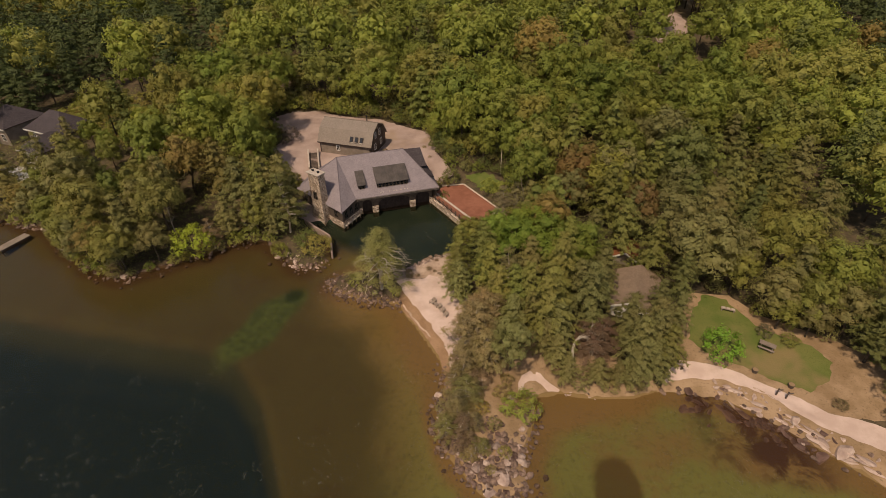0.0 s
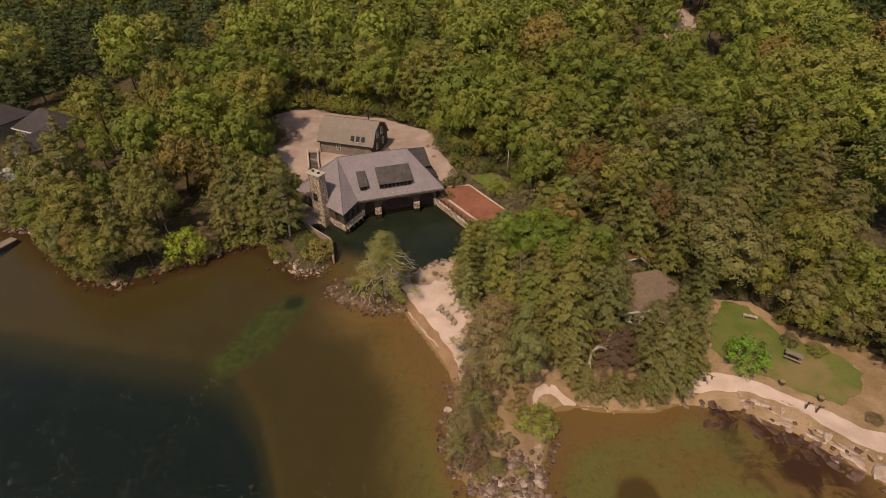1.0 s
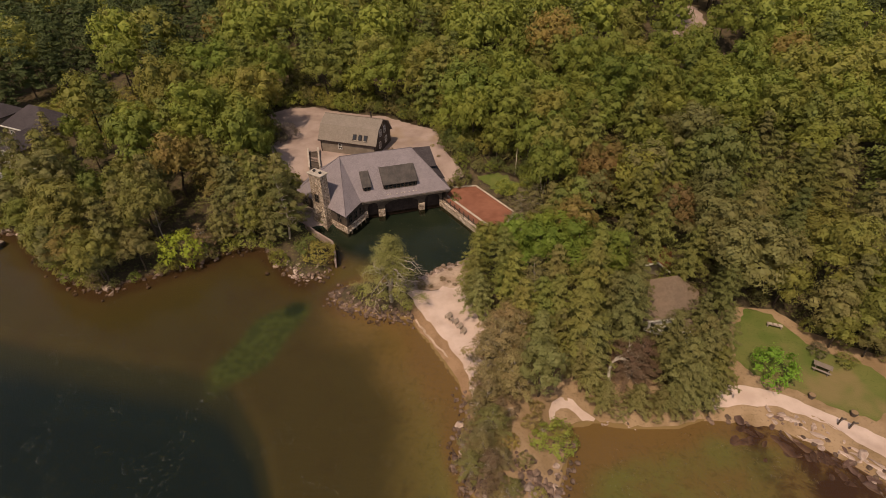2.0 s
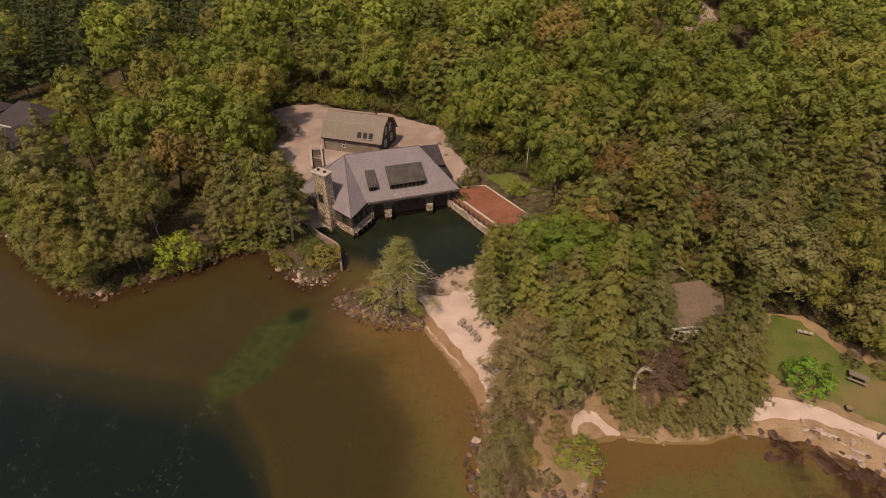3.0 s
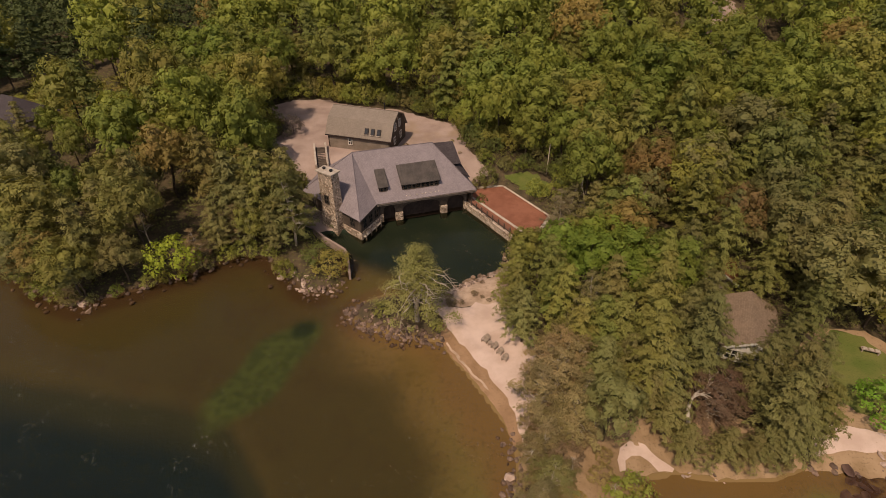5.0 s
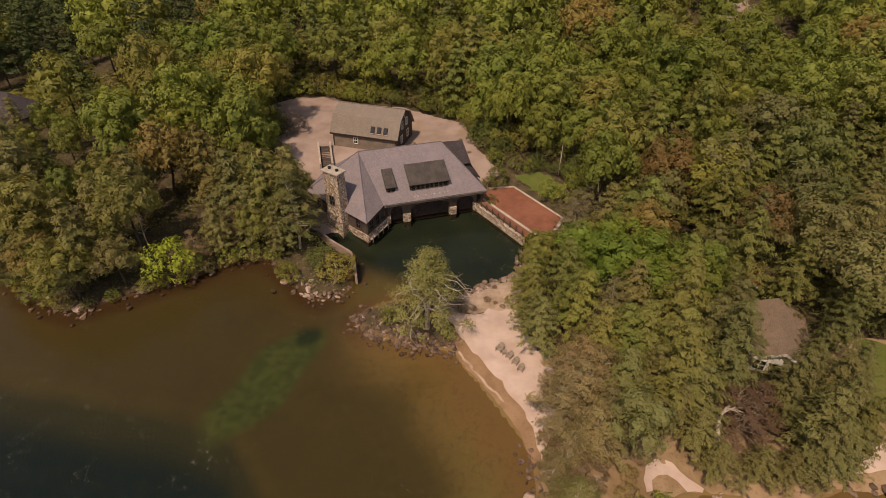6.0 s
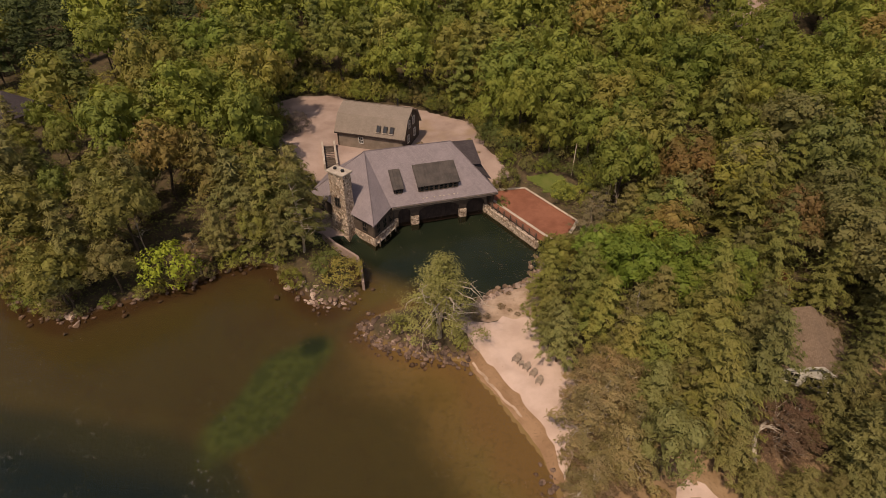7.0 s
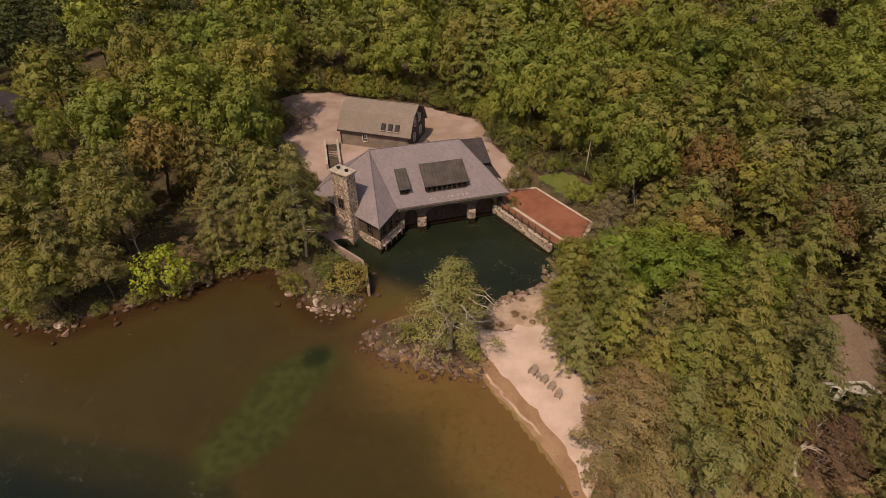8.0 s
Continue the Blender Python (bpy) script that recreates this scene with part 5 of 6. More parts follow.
    ("broad", 44.6, 52.4, 8.5, 1.0, SAGE, ""), ("broad", 48.4, 50.6, 9, 1.0, OLIVE, ""), ("broad", 41.2, 57.0, 8.0, 0.95, OLIVE, ""), ("broad", 51.8, 48.6, 9, 0.95, SAGE, ""), ("pine", 47, 54.5, 11, 0.95, SAGE, ""), ("pine", 54.2, 47.4, 12, 1.0, DARK, ""), ("pine", 58.4, 42.0, 12, 1.0, DARK, ""), ("broad", 52.5, 53.5, 12, 0.9, GREEN, ""), ("pine", 37.4, 59.6, 9, 0.9, SAGE, ""), ("pine", 33.0, 55.0, 9, 0.85, DARK, ""), ("broad", 44.6, 50.2, 6.0, 1.0, OLIVE, ""), ("broad", 47.8, 48.8, 6.2, 1.0, SAGE, ""), ("shrub", 42.6, 49.2, 1.6, 1.1, (0.13, 0.11, 0.06), ""), ("shrub", 45.2, 47.6, 1.6, 1.2, OLIVE, ""), ("pine", 52.6, 44.4, 9.5, 1.1, DARK, ""), ("pine", 53.6, 40.4, 9.5, 1.1, DARK, ""), ("pine", 53.6, 36.6, 8.5, 1.1, DARK, ""), ("shrub", 51.2, 36.0, 1.8, 1.3, (0.17, 0.13, 0.06), ""), ("shrub", 46.4, 38.2, 0.9, 1.6, (0.2, 0.15, 0.07), ""), ("shrub", 43.4, 52.6, 2.0, 1.0, OLIVE, ""), ("shrub", 46.4, 50.6, 2.0, 1.0, OLIVE, ""), ("shrub", 50.2, 48.6, 2.2, 1.0, SAGE, ""), ("shrub", 39, 57.6, 2.0, 1.0, SAGE, ""), ("shrub", 53.6, 45.8, 2.4, 1.0, DARK, ""), ("shrub", 55.6, 42.4, 2.4, 1.0, DARK, ""), ("pine", 55.6, 45.0, 11, 1.0, DARK, ""), ("pine", 57.6, 38.0, 11, 1.0, DARK, ""),
    ("pine", 21.6, 63.0, 8.0, 1.0, SAGE, ""), ("pine", 31.0, 62.0, 9.5, 1.0, OLIVE, ""), ("pine", 27.4, 66.0, 10.5, 1.0, OLIVE, ""),
    ("pine", -72.5, 83.0, 13, 0.6, SAGE, ""), ("pine", -66.0, 80.0, 12, 0.65, SAGE, ""), ("sparse", -84.5, 86.0, 9, 0.8, (0.17, 0.17, 0.05), ""), ("sparse", -77.5, 87.0, 11, 0.7, (0.17, 0.17, 0.05), ""), ("pine", -89, 88, 7, 0.8, OLIVE, ""), ("pine", -75.5, 95.0, 9.0, 0.8, SAGE, ""), ("broad", -73.0, 98.0, 7.0, 0.9, GREEN, ""), ("broad", -72.5, 91.5, 6.5, 0.9, OLIVE, ""), ("broad", -74, 77.6, 7, 0.9, OLIVE, ""),
    # between the yard and the left bank
    ("pine", -26.9, 75.2, 14.0, 0.85, SAGE, ""), ("sparse", -26.2, 72.4, 12.0, 0.8, (0.19, 0.175, 0.055), ""), ("pine", -69.5, 85.0, 12.0, 0.85, SAGE, ""), ("pine", -76.0, 83.6, 10.0, 0.8, SAGE, ""), ("pine", -30.0, 74.0, 12.5, 0.75, OLIVE, ""), ("pine", -31.2, 77.6, 10.5, 0.8, SAGE, ""), ("pine", -28.4, 70.9, 8.0, 0.75, SAGE, ""), ("pine", -34.0, 80.5, 11.0, 0.8, OLIVE, ""), ("broad", -30.5, 84.5, 7.5, 0.8, OLIVE, ""),
    ("broad", -31.6, 72.6, 7.5, 0.85, OLIVE, ""), ("sparse", -34.2, 73.6, 6.5, 1.1, (0.24, 0.17, 0.08), ""), ("broad", -36.0, 90.5, 10, 0.9, GREEN, ""), ("broad", -38.5, 97, 12, 0.9, GREEN, ""),
    ("shrub", -33.2, 102.4, 3.4, 1.0, (0.13, 0.092, 0.074), "purplish twiggy tree on the gravel yard"), ("shrub", -34.6, 100.4, 2.6, 1.0, (0.12, 0.1, 0.06), ""),
]
for k, (x, y) in enumerate(((52, 102), (57.5, 98), (60, 105), (54, 109), (63.5, 99), (66.5, 92.5), (60.5, 88), (70, 98), (75, 102), (79, 96), (72, 108), (66, 113), (70, 122), (76, 128), (60, 118), (65, 121), (79, 112))):
    KEY_TREES.append(("broad", x, y, 12 + k % 3, 1.0, (GREEN, OLIVE, GREEN, LIME)[k % 4], ""))
for row in KEY_TREES:
    plant(*row)

# the woods: where no tree stands, with the gap kept round it
KEEP_CLEAR = [(YARD, 0.7), (PATIO, 2.0), (DRY, 1.0), (PATCH, 1.0), (HOUSE, 1.8), (BARN, 2.0), (BEACH, 0.3), ([(29, 39), (29.5, 46), (33, 46.5), (52, 38), (58, 30), (45, 27)], 1.0), ([(21.8, 50.0), (27, 46.5), (34, 58), (31, 67.5), (24.5, 66.5), (23.2, 60)], 0.8),
              ([(-96, 92), (-70, 83), (-70, 98), (-80, 114), (-102, 112)], 0.5), (MEADOW, 1.0), ([(52, 136), (55, 147), (59, 160), (66, 166), (65, 152), (60, 136)], 1.2),
              ([(104, 156), (122, 156), (122, 174), (104, 174)], 1.5), ([(-49, 73), (-43, 72), (-42, 78), (-48.5, 79.5)], -0.3), ([(22.3, 46.6), (24.5, 46.6), (24.5, 48.8), (22.3, 48.8)], 0.0), ([(8.5, 81), (14, 88), (8, 92), (4, 90)], 1.0)]


def scatter(x0, x1, y0, y1, spacing, seed):
    rng = random.Random(seed)
    out = []
    nx, ny = int((x1 - x0) / spacing), int((y1 - y0) / spacing)
    for j in range(ny):
        for i in range(nx):
            out.append((x0 + (i + 0.5 * (j % 2) + rng.uniform(-0.32, 0.32)) * spacing, y0 + (j + rng.uniform(-0.32, 0.32)) * spacing, rng.random(), rng.random(), rng.random()))
    return out


def allowed(pts, shore):
    x, y = np.array([p[0] for p in pts]), np.array([p[1] for p in pts])
    ok = poly_distance(SHORE, x, y) > shore
    for poly, gap in KEEP_CLEAR:
        ok &= poly_distance(poly, x, y) < -gap
    return [p for p, k in zip(pts, ok) if k]


def stand(x, y):
    """What grows there: chance of pine, the usual height, the usual tints."""
    if x < -16 and y < 88:
        return 0.45, 10.5, ((0.185, 0.168, 0.044), (0.17, 0.165, 0.046), (0.18, 0.165, 0.058), (0.162, 0.172, 0.04), (0.215, 0.168, 0.05))
    if x > 2 and y < 80 and x < 36:
        return 0.72, 11.0, (SAGE, SAGE, OLIVE, SAGE, GREEN)
    if x >= 36 and y < 95:
        return 0.45, 12.0, (SAGE, OLIVE, SAGE, GREEN, (0.15, 0.162, 0.045))
    if x > 5 and y < 105:
        return 0.3, 12.0, (GREEN, OLIVE, GREEN, OLIVE, GREEN)
    return 0.2, 13.5, (GREEN, GREEN, OLIVE, LIME, GREEN, (0.16, 0.19, 0.034), OLIVE)


near = allowed(scatter(-100, 66, 42, 132, 5.8, 5), 1.2)
for x, y, a, b, c in near:
    if x < -58 and y > 100 or x > 52 and y > 100:
        continue
    if math.hypot(x + 40.4, y - 67) < 4:
        continue
    if -18 < x < 6.0 and y < 70 or x < 8 and y < 52:
        continue
    if 6.5 < x < 21.5 and 59.5 < y < 68.5 or 15 < x < 31 and y < 51:
        continue
    pine, high, tints = stand(x, y)
    kind = "pine" if a < pine else "broad"
    if x < -58 and y > 86:
        kind, high = "broad", 7.5
    edge = float(poly_distance(SHORE, np.array([x]), np.array([y]))[0])
    h = high * (0.75 + 0.5 * b) * (0.72 if edge < 4 else 1.0)
    plant(kind, x, y, h, (0.9 if kind == "pine" else 0.88) * (0.92 + 0.34 * c), tints[int(c * 997) % len(tints)])

# a close row along the left bank
rng = random.Random(33)
for (ax, ay), (bx, by) in zip(SHORE[3:13], SHORE[4:14]):
    n = max(1, round(math.hypot(bx - ax, by - ay) / 3.6))
    for k in range(n):
        f = (k + rng.uniform(0.2, 0.8)) / n
        nx, ny = -(by - ay), bx - ax
        s = rng.uniform(1.0, 2.4) / math.hypot(nx, ny)
        x, y = ax + (bx - ax) * f + nx * s, ay + (by - ay) * f + ny * s
        if math.hypot(x + 40.4, y - 67) > 4.6 and x < -30.5:
            plant(rng.choice(("pine", "broad", "broad")), x, y, rng.uniform(6.5, 9.5), rng.uniform(0.9, 1.15), rng.choice(((0.2, 0.185, 0.045), OLIVE, SAGE, (0.18, 0.19, 0.042), (0.215, 0.17, 0.05))))

# low growth at the waterline of the left bank
rng = random.Random(21)
for (ax, ay), (bx, by) in zip(SHORE[2:13], SHORE[3:14]):
    n = max(1, int(math.hypot(bx - ax, by - ay) / 2.1))
    for k in range(n):
        f = (k + rng.random()) / n
        nx, ny = -(by - ay), bx - ax
        s = 0.1 / math.hypot(nx, ny)
        plant("shrub", ax + (bx - ax) * f + nx * s, ay + (by - ay) * f + ny * s, rng.uniform(1.4, 2.8), rng.uniform(0.8, 1.1), rng.choice((OLIVE, GREEN, (0.22, 0.21, 0.04), SAGE)))

# brush along the back of the yard and round the small lawn
for (ax, ay), (bx, by) in list(zip(YARD[:8], YARD[1:9])) + list(zip(YARD[12:], YARD[13:])) + list(zip(PATCH[:3], PATCH[1:4])):
    n = max(1, round(math.hypot(bx - ax, by - ay) / 2.2))
    for k in range(n):
        f = (k + rng.random()) / n
        nx, ny = by - ay, -(bx - ax)
        s = -rng.uniform(0.2, 1.6) / math.hypot(nx, ny)
        plant("shrub", ax + (bx - ax) * f + nx * s, ay + (by - ay) * f + ny * s, rng.uniform(1.5, 3.4), rng.uniform(0.8, 1.1), rng.choice((OLIVE, GREEN, GREEN, SAGE, DARK)))

for x, y, a, b, c in scatter(-46, 18, 80, 126, 2.7, 77):
    at = (np.array([x]), np.array([y]))
    gap = max(float(poly_distance(p, *at)[0]) for p in (YARD, PATCH))
    if -7 < gap < -0.6 and poly_distance(SHORE, *at)[0] > 1.5 and max(float(poly_distance(p, *at)[0]) for p in (HOUSE, PATIO)) < -1.2 and y > 84:
        plant("shrub", x, y, 2.2 + 2.6 * b, 0.75 + 0.3 * c, (OLIVE, GREEN, GREEN, SAGE, DARK)[int(a * 5)])
for x, y, h in ((2.4, 38.6, 1.1), (3.6, 36.4, 1.3), (6.6, 34.6, 1.2), (3.4, 31.0, 0.9), (6.0, 29.4, 0.8), (7.8, 38.8, 1.6), (8.4, 41.0, 1.2)):
    plant("shrub", x, y, h, 1.2, (0.24, 0.19, 0.07))

# knee-high brush over the far meadow
for x, y, a, b, c in scatter(-90, -62, 98, 126, 2.8, 78):
    if poly_distance(MEADOW, np.array([x]), np.array([y]))[0] > -3.5 and a < 0.92:
        plant("shrub", x, y, 1.0 + 2.2 * b, 1.25, ((0.25, 0.22, 0.05), (0.22, 0.23, 0.045), (0.27, 0.2, 0.06))[int(c * 3)])

# weeds on the gravel beside the barn and along the boathouse
for x, y, a, b, c in scatter(-16, 1, 92, 110, 1.7, 62):
    at = (np.array([x]), np.array([y]))
    if poly_distance(YARD, *at)[0] > 0.2 and max(float(poly_distance(p, *at)[0]) for p in (HOUSE, BARN)) < -0.4 and c < 0.1:
        plant("shrub", x, y, 0.25 + 0.45 * b, 1.5, ((0.26, 0.19, 0.09), (0.22, 0.19, 0.06), (0.23, 0.16, 0.08))[int(a * 3)])
# dry tufts between the beach and the cove
for x, y, a, b, c in scatter(-7, 3.5, 59.8, 67.5, 1.5, 61):
    if poly_distance(SHORE, np.array([x]), np.array([y]))[0] > 0.7 and y > 60.6 + 0.5 * a and c < 0.62 and not (x > 1.5 and y > 62):
        plant("shrub", x, y, 0.3 + 0.4 * b, 1.5, ((0.24, 0.17, 0.09), (0.2, 0.14, 0.075), (0.21, 0.18, 0.07))[int(a * 3)])
# brown scrub over the stony point and twiggy brush on the left bank
for x, y, a, b, c in scatter(1.2, 7.6, 30.5, 47, 1.55, 50):
    if poly_distance(SHORE, np.array([x]), np.array([y]))[0] > 0.5 and x < 3.6 + 0.22 * abs(y - 36) + 2.0 * a:
        plant("shrub" if a < 0.8 else "sparse", x, y, (0.7 + 1.3 * b) * (1.0 if a < 0.8 else 2.2), 1.1 + 0.4 * c, ((0.2, 0.16, 0.065), (0.22, 0.165, 0.07), (0.17, 0.15, 0.05), (0.19, 0.125, 0.07))[int(c * 4)])
for x, y, a, b, c in scatter(-37.5, -30, 68.5, 74, 2.2, 51):
    if poly_distance(SHORE, np.array([x]), np.array([y]))[0] > 0.6:
        plant("sparse", x, y, 4.2 + 2.2 * b, 1.0 + 0.3 * c, ((0.22, 0.15, 0.075), (0.2, 0.165, 0.06))[int(a * 2)])


def undergrowth():
    """Low leafy brush over the floor of the near woods."""
    rng = np.random.default_rng(17)
    x, y = rng.uniform(-100, 66, 26000), rng.uniform(42, 132, 26000)
    ok = poly_distance(SHORE, x, y) > 0.5
    for poly, gap in KEEP_CLEAR[:7]:
        ok &= poly_distance(poly, x, y) < -0.3
    ok &= ~((x < 6) & (x > -18) & (y < 70)) & ~((x < 19.5) & (y < 51)) & ~((y < 47) & (x > 5))
    ok &= rng.random(len(x)) < 0.35 + 0.65 * (np.sin(x * 0.7) * np.sin(y * 0.6 + x * 0.2) > -0.2)
    x, y = x[ok], y[ok]
    c = np.stack([x, y, height(x, y) + rng.uniform(0.15, 1.0, len(x))], 1)
    q = leaf_cloud(rng, c, np.tile([0, 0, 1.0], (len(x), 1)), 7, (0.45, 0.45, 0.22), 0.15, 0.5, 0.6)
    ob = new("undergrowth", leaf_mesh("undergrowth", q, M_LEAF))
    ob.color = (0.15, 0.15, 0.04, 1)
    tagged(ob, "low green and brown brush on the woodland floor", "undergrowth", kind="stuff")


undergrowth()


def thinned(q, rng):
    """Half the leaves, each larger, for the trees furthest off."""
    q = q[rng.permutation(len(q))[: int(len(q) * 0.55)]]
    mid = q.mean(1, keepdims=True)
    return mid + (q - mid) * 1.32


def far_woods():
    """The unbroken woods behind, as one mesh of leaf clumps per tree."""
    rng = np.random.default_rng(3)
    shapes = []
    for k in range(8):
        if k % 4 == 3:
            c, o, lobes = pine_clumps(rng, 15, 4.2, 11)
            q = leaf_cloud(rng, c, o, max(3, 1800 // len(c)), (0.34, 0.34, 0.18), 0.24, 0.3, 0.45, 1.3, 0.58)
        else:
            c, o, lobes = broadleaf_clumps(rng, 15, 5.2, 190, 0.16)
            q = leaf_cloud(rng, c, o, 10, (0.3, 0.3, 0.26), 0.27, 0.1, 0.34)
        heart = inner_leaves(rng, lobes, ROUGH_BALL, 0.6)
        shapes.append((k % 4 == 3, np.concatenate([q, heart]), np.concatenate([thinned(q, rng), heart])))
    pts = allowed(scatter(-215, 205, 70, 250, 7.9, 9), 2.0)
    blocks, tints = [], []
    stems = bmesh.new()
    for x, y, a, b, c in pts:
        if -100 < x < 66 and y < 128 and not (x < -58 and y > 100 or x > 52 and y > 100):
            continue
        if abs(x) > 0.84 * y + 18:
            continue
        dark = (x < -62 and 106 < y < 175) or (x > 95 and y < 200)
        pool = [s for s in shapes if s[0] == (a < (0.85 if dark else 0.2))]
        pine, q, few = pool[int(b * 997) % len(pool)]
        q = few if y > 135 else q
        turn, s = c * 6.28, (0.8 + 0.42 * b) * (0.75 if 40 < x < 64 and y < 136 else 1.0)
        z = z_at(x, y)
        r = np.array([[math.cos(turn), -math.sin(turn), 0], [math.sin(turn), math.cos(turn), 0], [0, 0, 1]]) * s
        blocks.append(q @ r.T + np.array([x, y, z]))
        t = ((0.14, 0.155, 0.04) if not dark else (0.075, 0.092, 0.03)) if pine else (GREEN, GREEN, OLIVE, LIME, GREEN, OLIVE, OLIVE, GREEN)[int(c * 8)] if a < 0.985 else RUSTY
        tints.append(np.tile(np.array([*t, 1.0]) * (0.85 + 0.3 * b), (3 * len(q), 1)))
        tube(stems, (x, y, z - 0.3), (x, y, z + 11 * s), 0.24, 0.08, 4)
    me = leaf_mesh("far_woods", np.concatenate(blocks), M_WOODS)
    col = me.attributes.new("tint", "FLOAT_COLOR", "POINT")
    col.data.foreach_set("color", np.concatenate(tints).astype(np.float32).ravel())
    tagged(new("far_woods", me), "unbroken mixed woods of green and olive crowns inland", "woods", kind="stuff")
    tagged(part("far_trunks", stems, M_BARK), "bare trunks under the inland woods", "woods", kind="stuff")


far_woods()


def fallen_pine():
    """A bleached pine lying with its trunk arched and its bare boughs fanned out."""
    t = thing("fallen_tree", pose(16.6, 43.9, z_at(16.6, 43.9) + 0.2), "bleached fallen pine with an arched trunk and bare boughs", "tree")
    rng = np.random.default_rng(5)
    line = [Vector((3.6 * (1 - math.cos(1.57 * f)), 2.6 * math.sin(1.57 * f), 1.9 + 1.3 * math.sin(2.4 * f))) for f in np.linspace(0, 1, 9)]
    bm = bmesh.new()
    tube(bm, (0.1, -1.2, -0.3), line[0], 0.22, 0.19, 7)
    for k, (p, q) in enumerate(zip(line, line[1:])):
        tube(bm, p, q, 0.19 - 0.018 * k, 0.172 - 0.018 * k, 7)
    part("trunk", bm, M_DEAD, t)
    for k in range(20):
        p = line[3 + k % 6]
        a = rng.uniform(-1.0, 1.1)
        d = Vector((math.cos(a), math.sin(a), rng.uniform(-0.15, 0.35)))
        n = rng.uniform(1.0, 2.2)
        bm = tube(bmesh.new(), p, p + d * n * 0.55, 0.07, 0.045, 5)
        tip = p + d * n * 0.55
        for w in (-0.5, 0.35):
            e = Vector((math.cos(a + w), math.sin(a + w), d.z + rng.uniform(-0.2, 0.3)))
            tube(bm, tip, tip + e * n * 0.5, 0.036, 0.012, 4)
        part("bough", bm, M_DEAD, t)
    return t


fallen_pine()


# ---- rocks ----
def boulder_mesh(seed, mat):
    rng = np.random.default_rng(seed)
    bm = bmesh.new()
    bmesh.ops.create_icosphere(bm, subdivisions=2, radius=0.5)
    cuts = [(rng.normal(0, 1, 3), rng.uniform(0.15, 0.33)) for _ in range(10)]
    for v in bm.verts:
        p = np.array(v.co)
        for n, d in cuts:
            n = n / np.linalg.norm(n)
            over = p @ n - d
            if over > 0:
                p = p - n * over * 0.98
        p *= 1 + 0.1 * noise.noise(Vector(p * 3) + Vector((seed, 0, 0)))
        v.co = p * np.array([1.25, 1.0, 0.72])
    me = bpy.data.meshes.new("boulder")
    bm.to_mesh(me)
    bm.free()
    me.materials.append(mat)
    return me


DARK_ROCKS = [boulder_mesh(40 + k, M_MAROON) for k in range(4)]
GREY_ROCKS = [boulder_mesh(k, M_ROCK) for k in range(6)]
PALE_ROCKS = [boulder_mesh(20 + k, M_PALEROCK) for k in range(6)]
ROCK_LINES = [  # from, to, count, band either side, sizes, pale, group
    ((-23.8, 64.2), (-19.4, 64.2), 34, 1.0, (0.45, 1.15), 0.4, "boulders at the inlet tip"),
    ((-25.6, 67.0), (-23.8, 64.0), 9, 0.6, (0.36, 0.90), 0.8, "boulders at the inlet tip"),
    ((-17.0, 59.6), (-11.5, 57.4), 40, 1.3, (0.25, 0.68), 0.25, "boulders of the rock spit"),
    ((-11.5, 57.4), (-6.2, 56.0), 30, 1.1, (0.25, 0.64), 0.25, "boulders of the rock spit"),
    ((3.5, 74.5), (2.6, 69.2), 20, 0.5, (0.36, 0.83), 0.8, "stones round the cove"),
    ((2.6, 69.2), (-5.2, 63.8), 40, 0.5, (0.36, 0.83), 0.8, "stones round the cove"),
    ((0.8, 41), (0.5, 35), 12, 0.8, (0.29, 0.90), 0.5, "rocks of the point"),
    ((0.8, 35), (5.0, 28), 20, 1.6, (0.25, 0.90), 0.4, "rocks of the point"),
    ((2, 39), (5, 29.5), 14, 1.3, (0.22, 0.68), 0.45, "rocks of the point"),
    ((6, 37), (7.5, 28.5), 12, 1.1, (0.22, 0.68), 0.45, "rocks of the point"),
    ((9.4, 34), (6.5, 27), 24, 1.2, (0.29, 0.98), 0.5, "rocks of the point"),
    ((33.5, 41.4), (39.0, 39.2), 16, 0.6, (0.3, 0.85), 0.85, "stones on the sand edge"),
    ((39.0, 37.2), (45.5, 31.5), 18, 1.2, (0.3, 0.95), 0.85, "stones on the sand edge"),
    ((-81, 76.8), (-68.5, 73.2), 24, 0.6, (0.4, 1.1), 0.6, "boulders of the wooded bank"),
    ((-63.4, 68.4), (-50, 60.6), 26, 0.5, (0.3, 0.85), 0.3, "boulders of the wooded bank"),
    ((14.5, 40.1), (19, 39.6), 8, 0.3, (0.22, 0.45), 0.7, "stones on the sand edge"),
]
rng = random.Random(8)
for a, b, count, band, sizes, pale, group in ROCK_LINES:
    for k in range(count):
        f = rng.random()
        x, y = (a[i] + (b[i] - a[i]) * f + rng.gauss(0, band * 0.6) for i in (0, 1))
        s = rng.uniform(*sizes) * rng.choice((0.7, 1.0, 1.0, 1.3))
        light = rng.random() < pale
        ob = new("boulder", rng.choice(PALE_ROCKS if light else GREY_ROCKS))
        ob.matrix_basis = pose(x, y, max(z_at(x, y), -0.5) + 0.12 * s, rng.uniform(-20, 20), rng.uniform(-20, 20), rng.uniform(0, 360)) @ Matrix.Diagonal((s * rng.uniform(0.8, 1.3), s, s, 1))
        tagged(ob, "pale granite boulder at the water's edge" if light else "brown-grey granite boulder at the water's edge", "boulder", group)

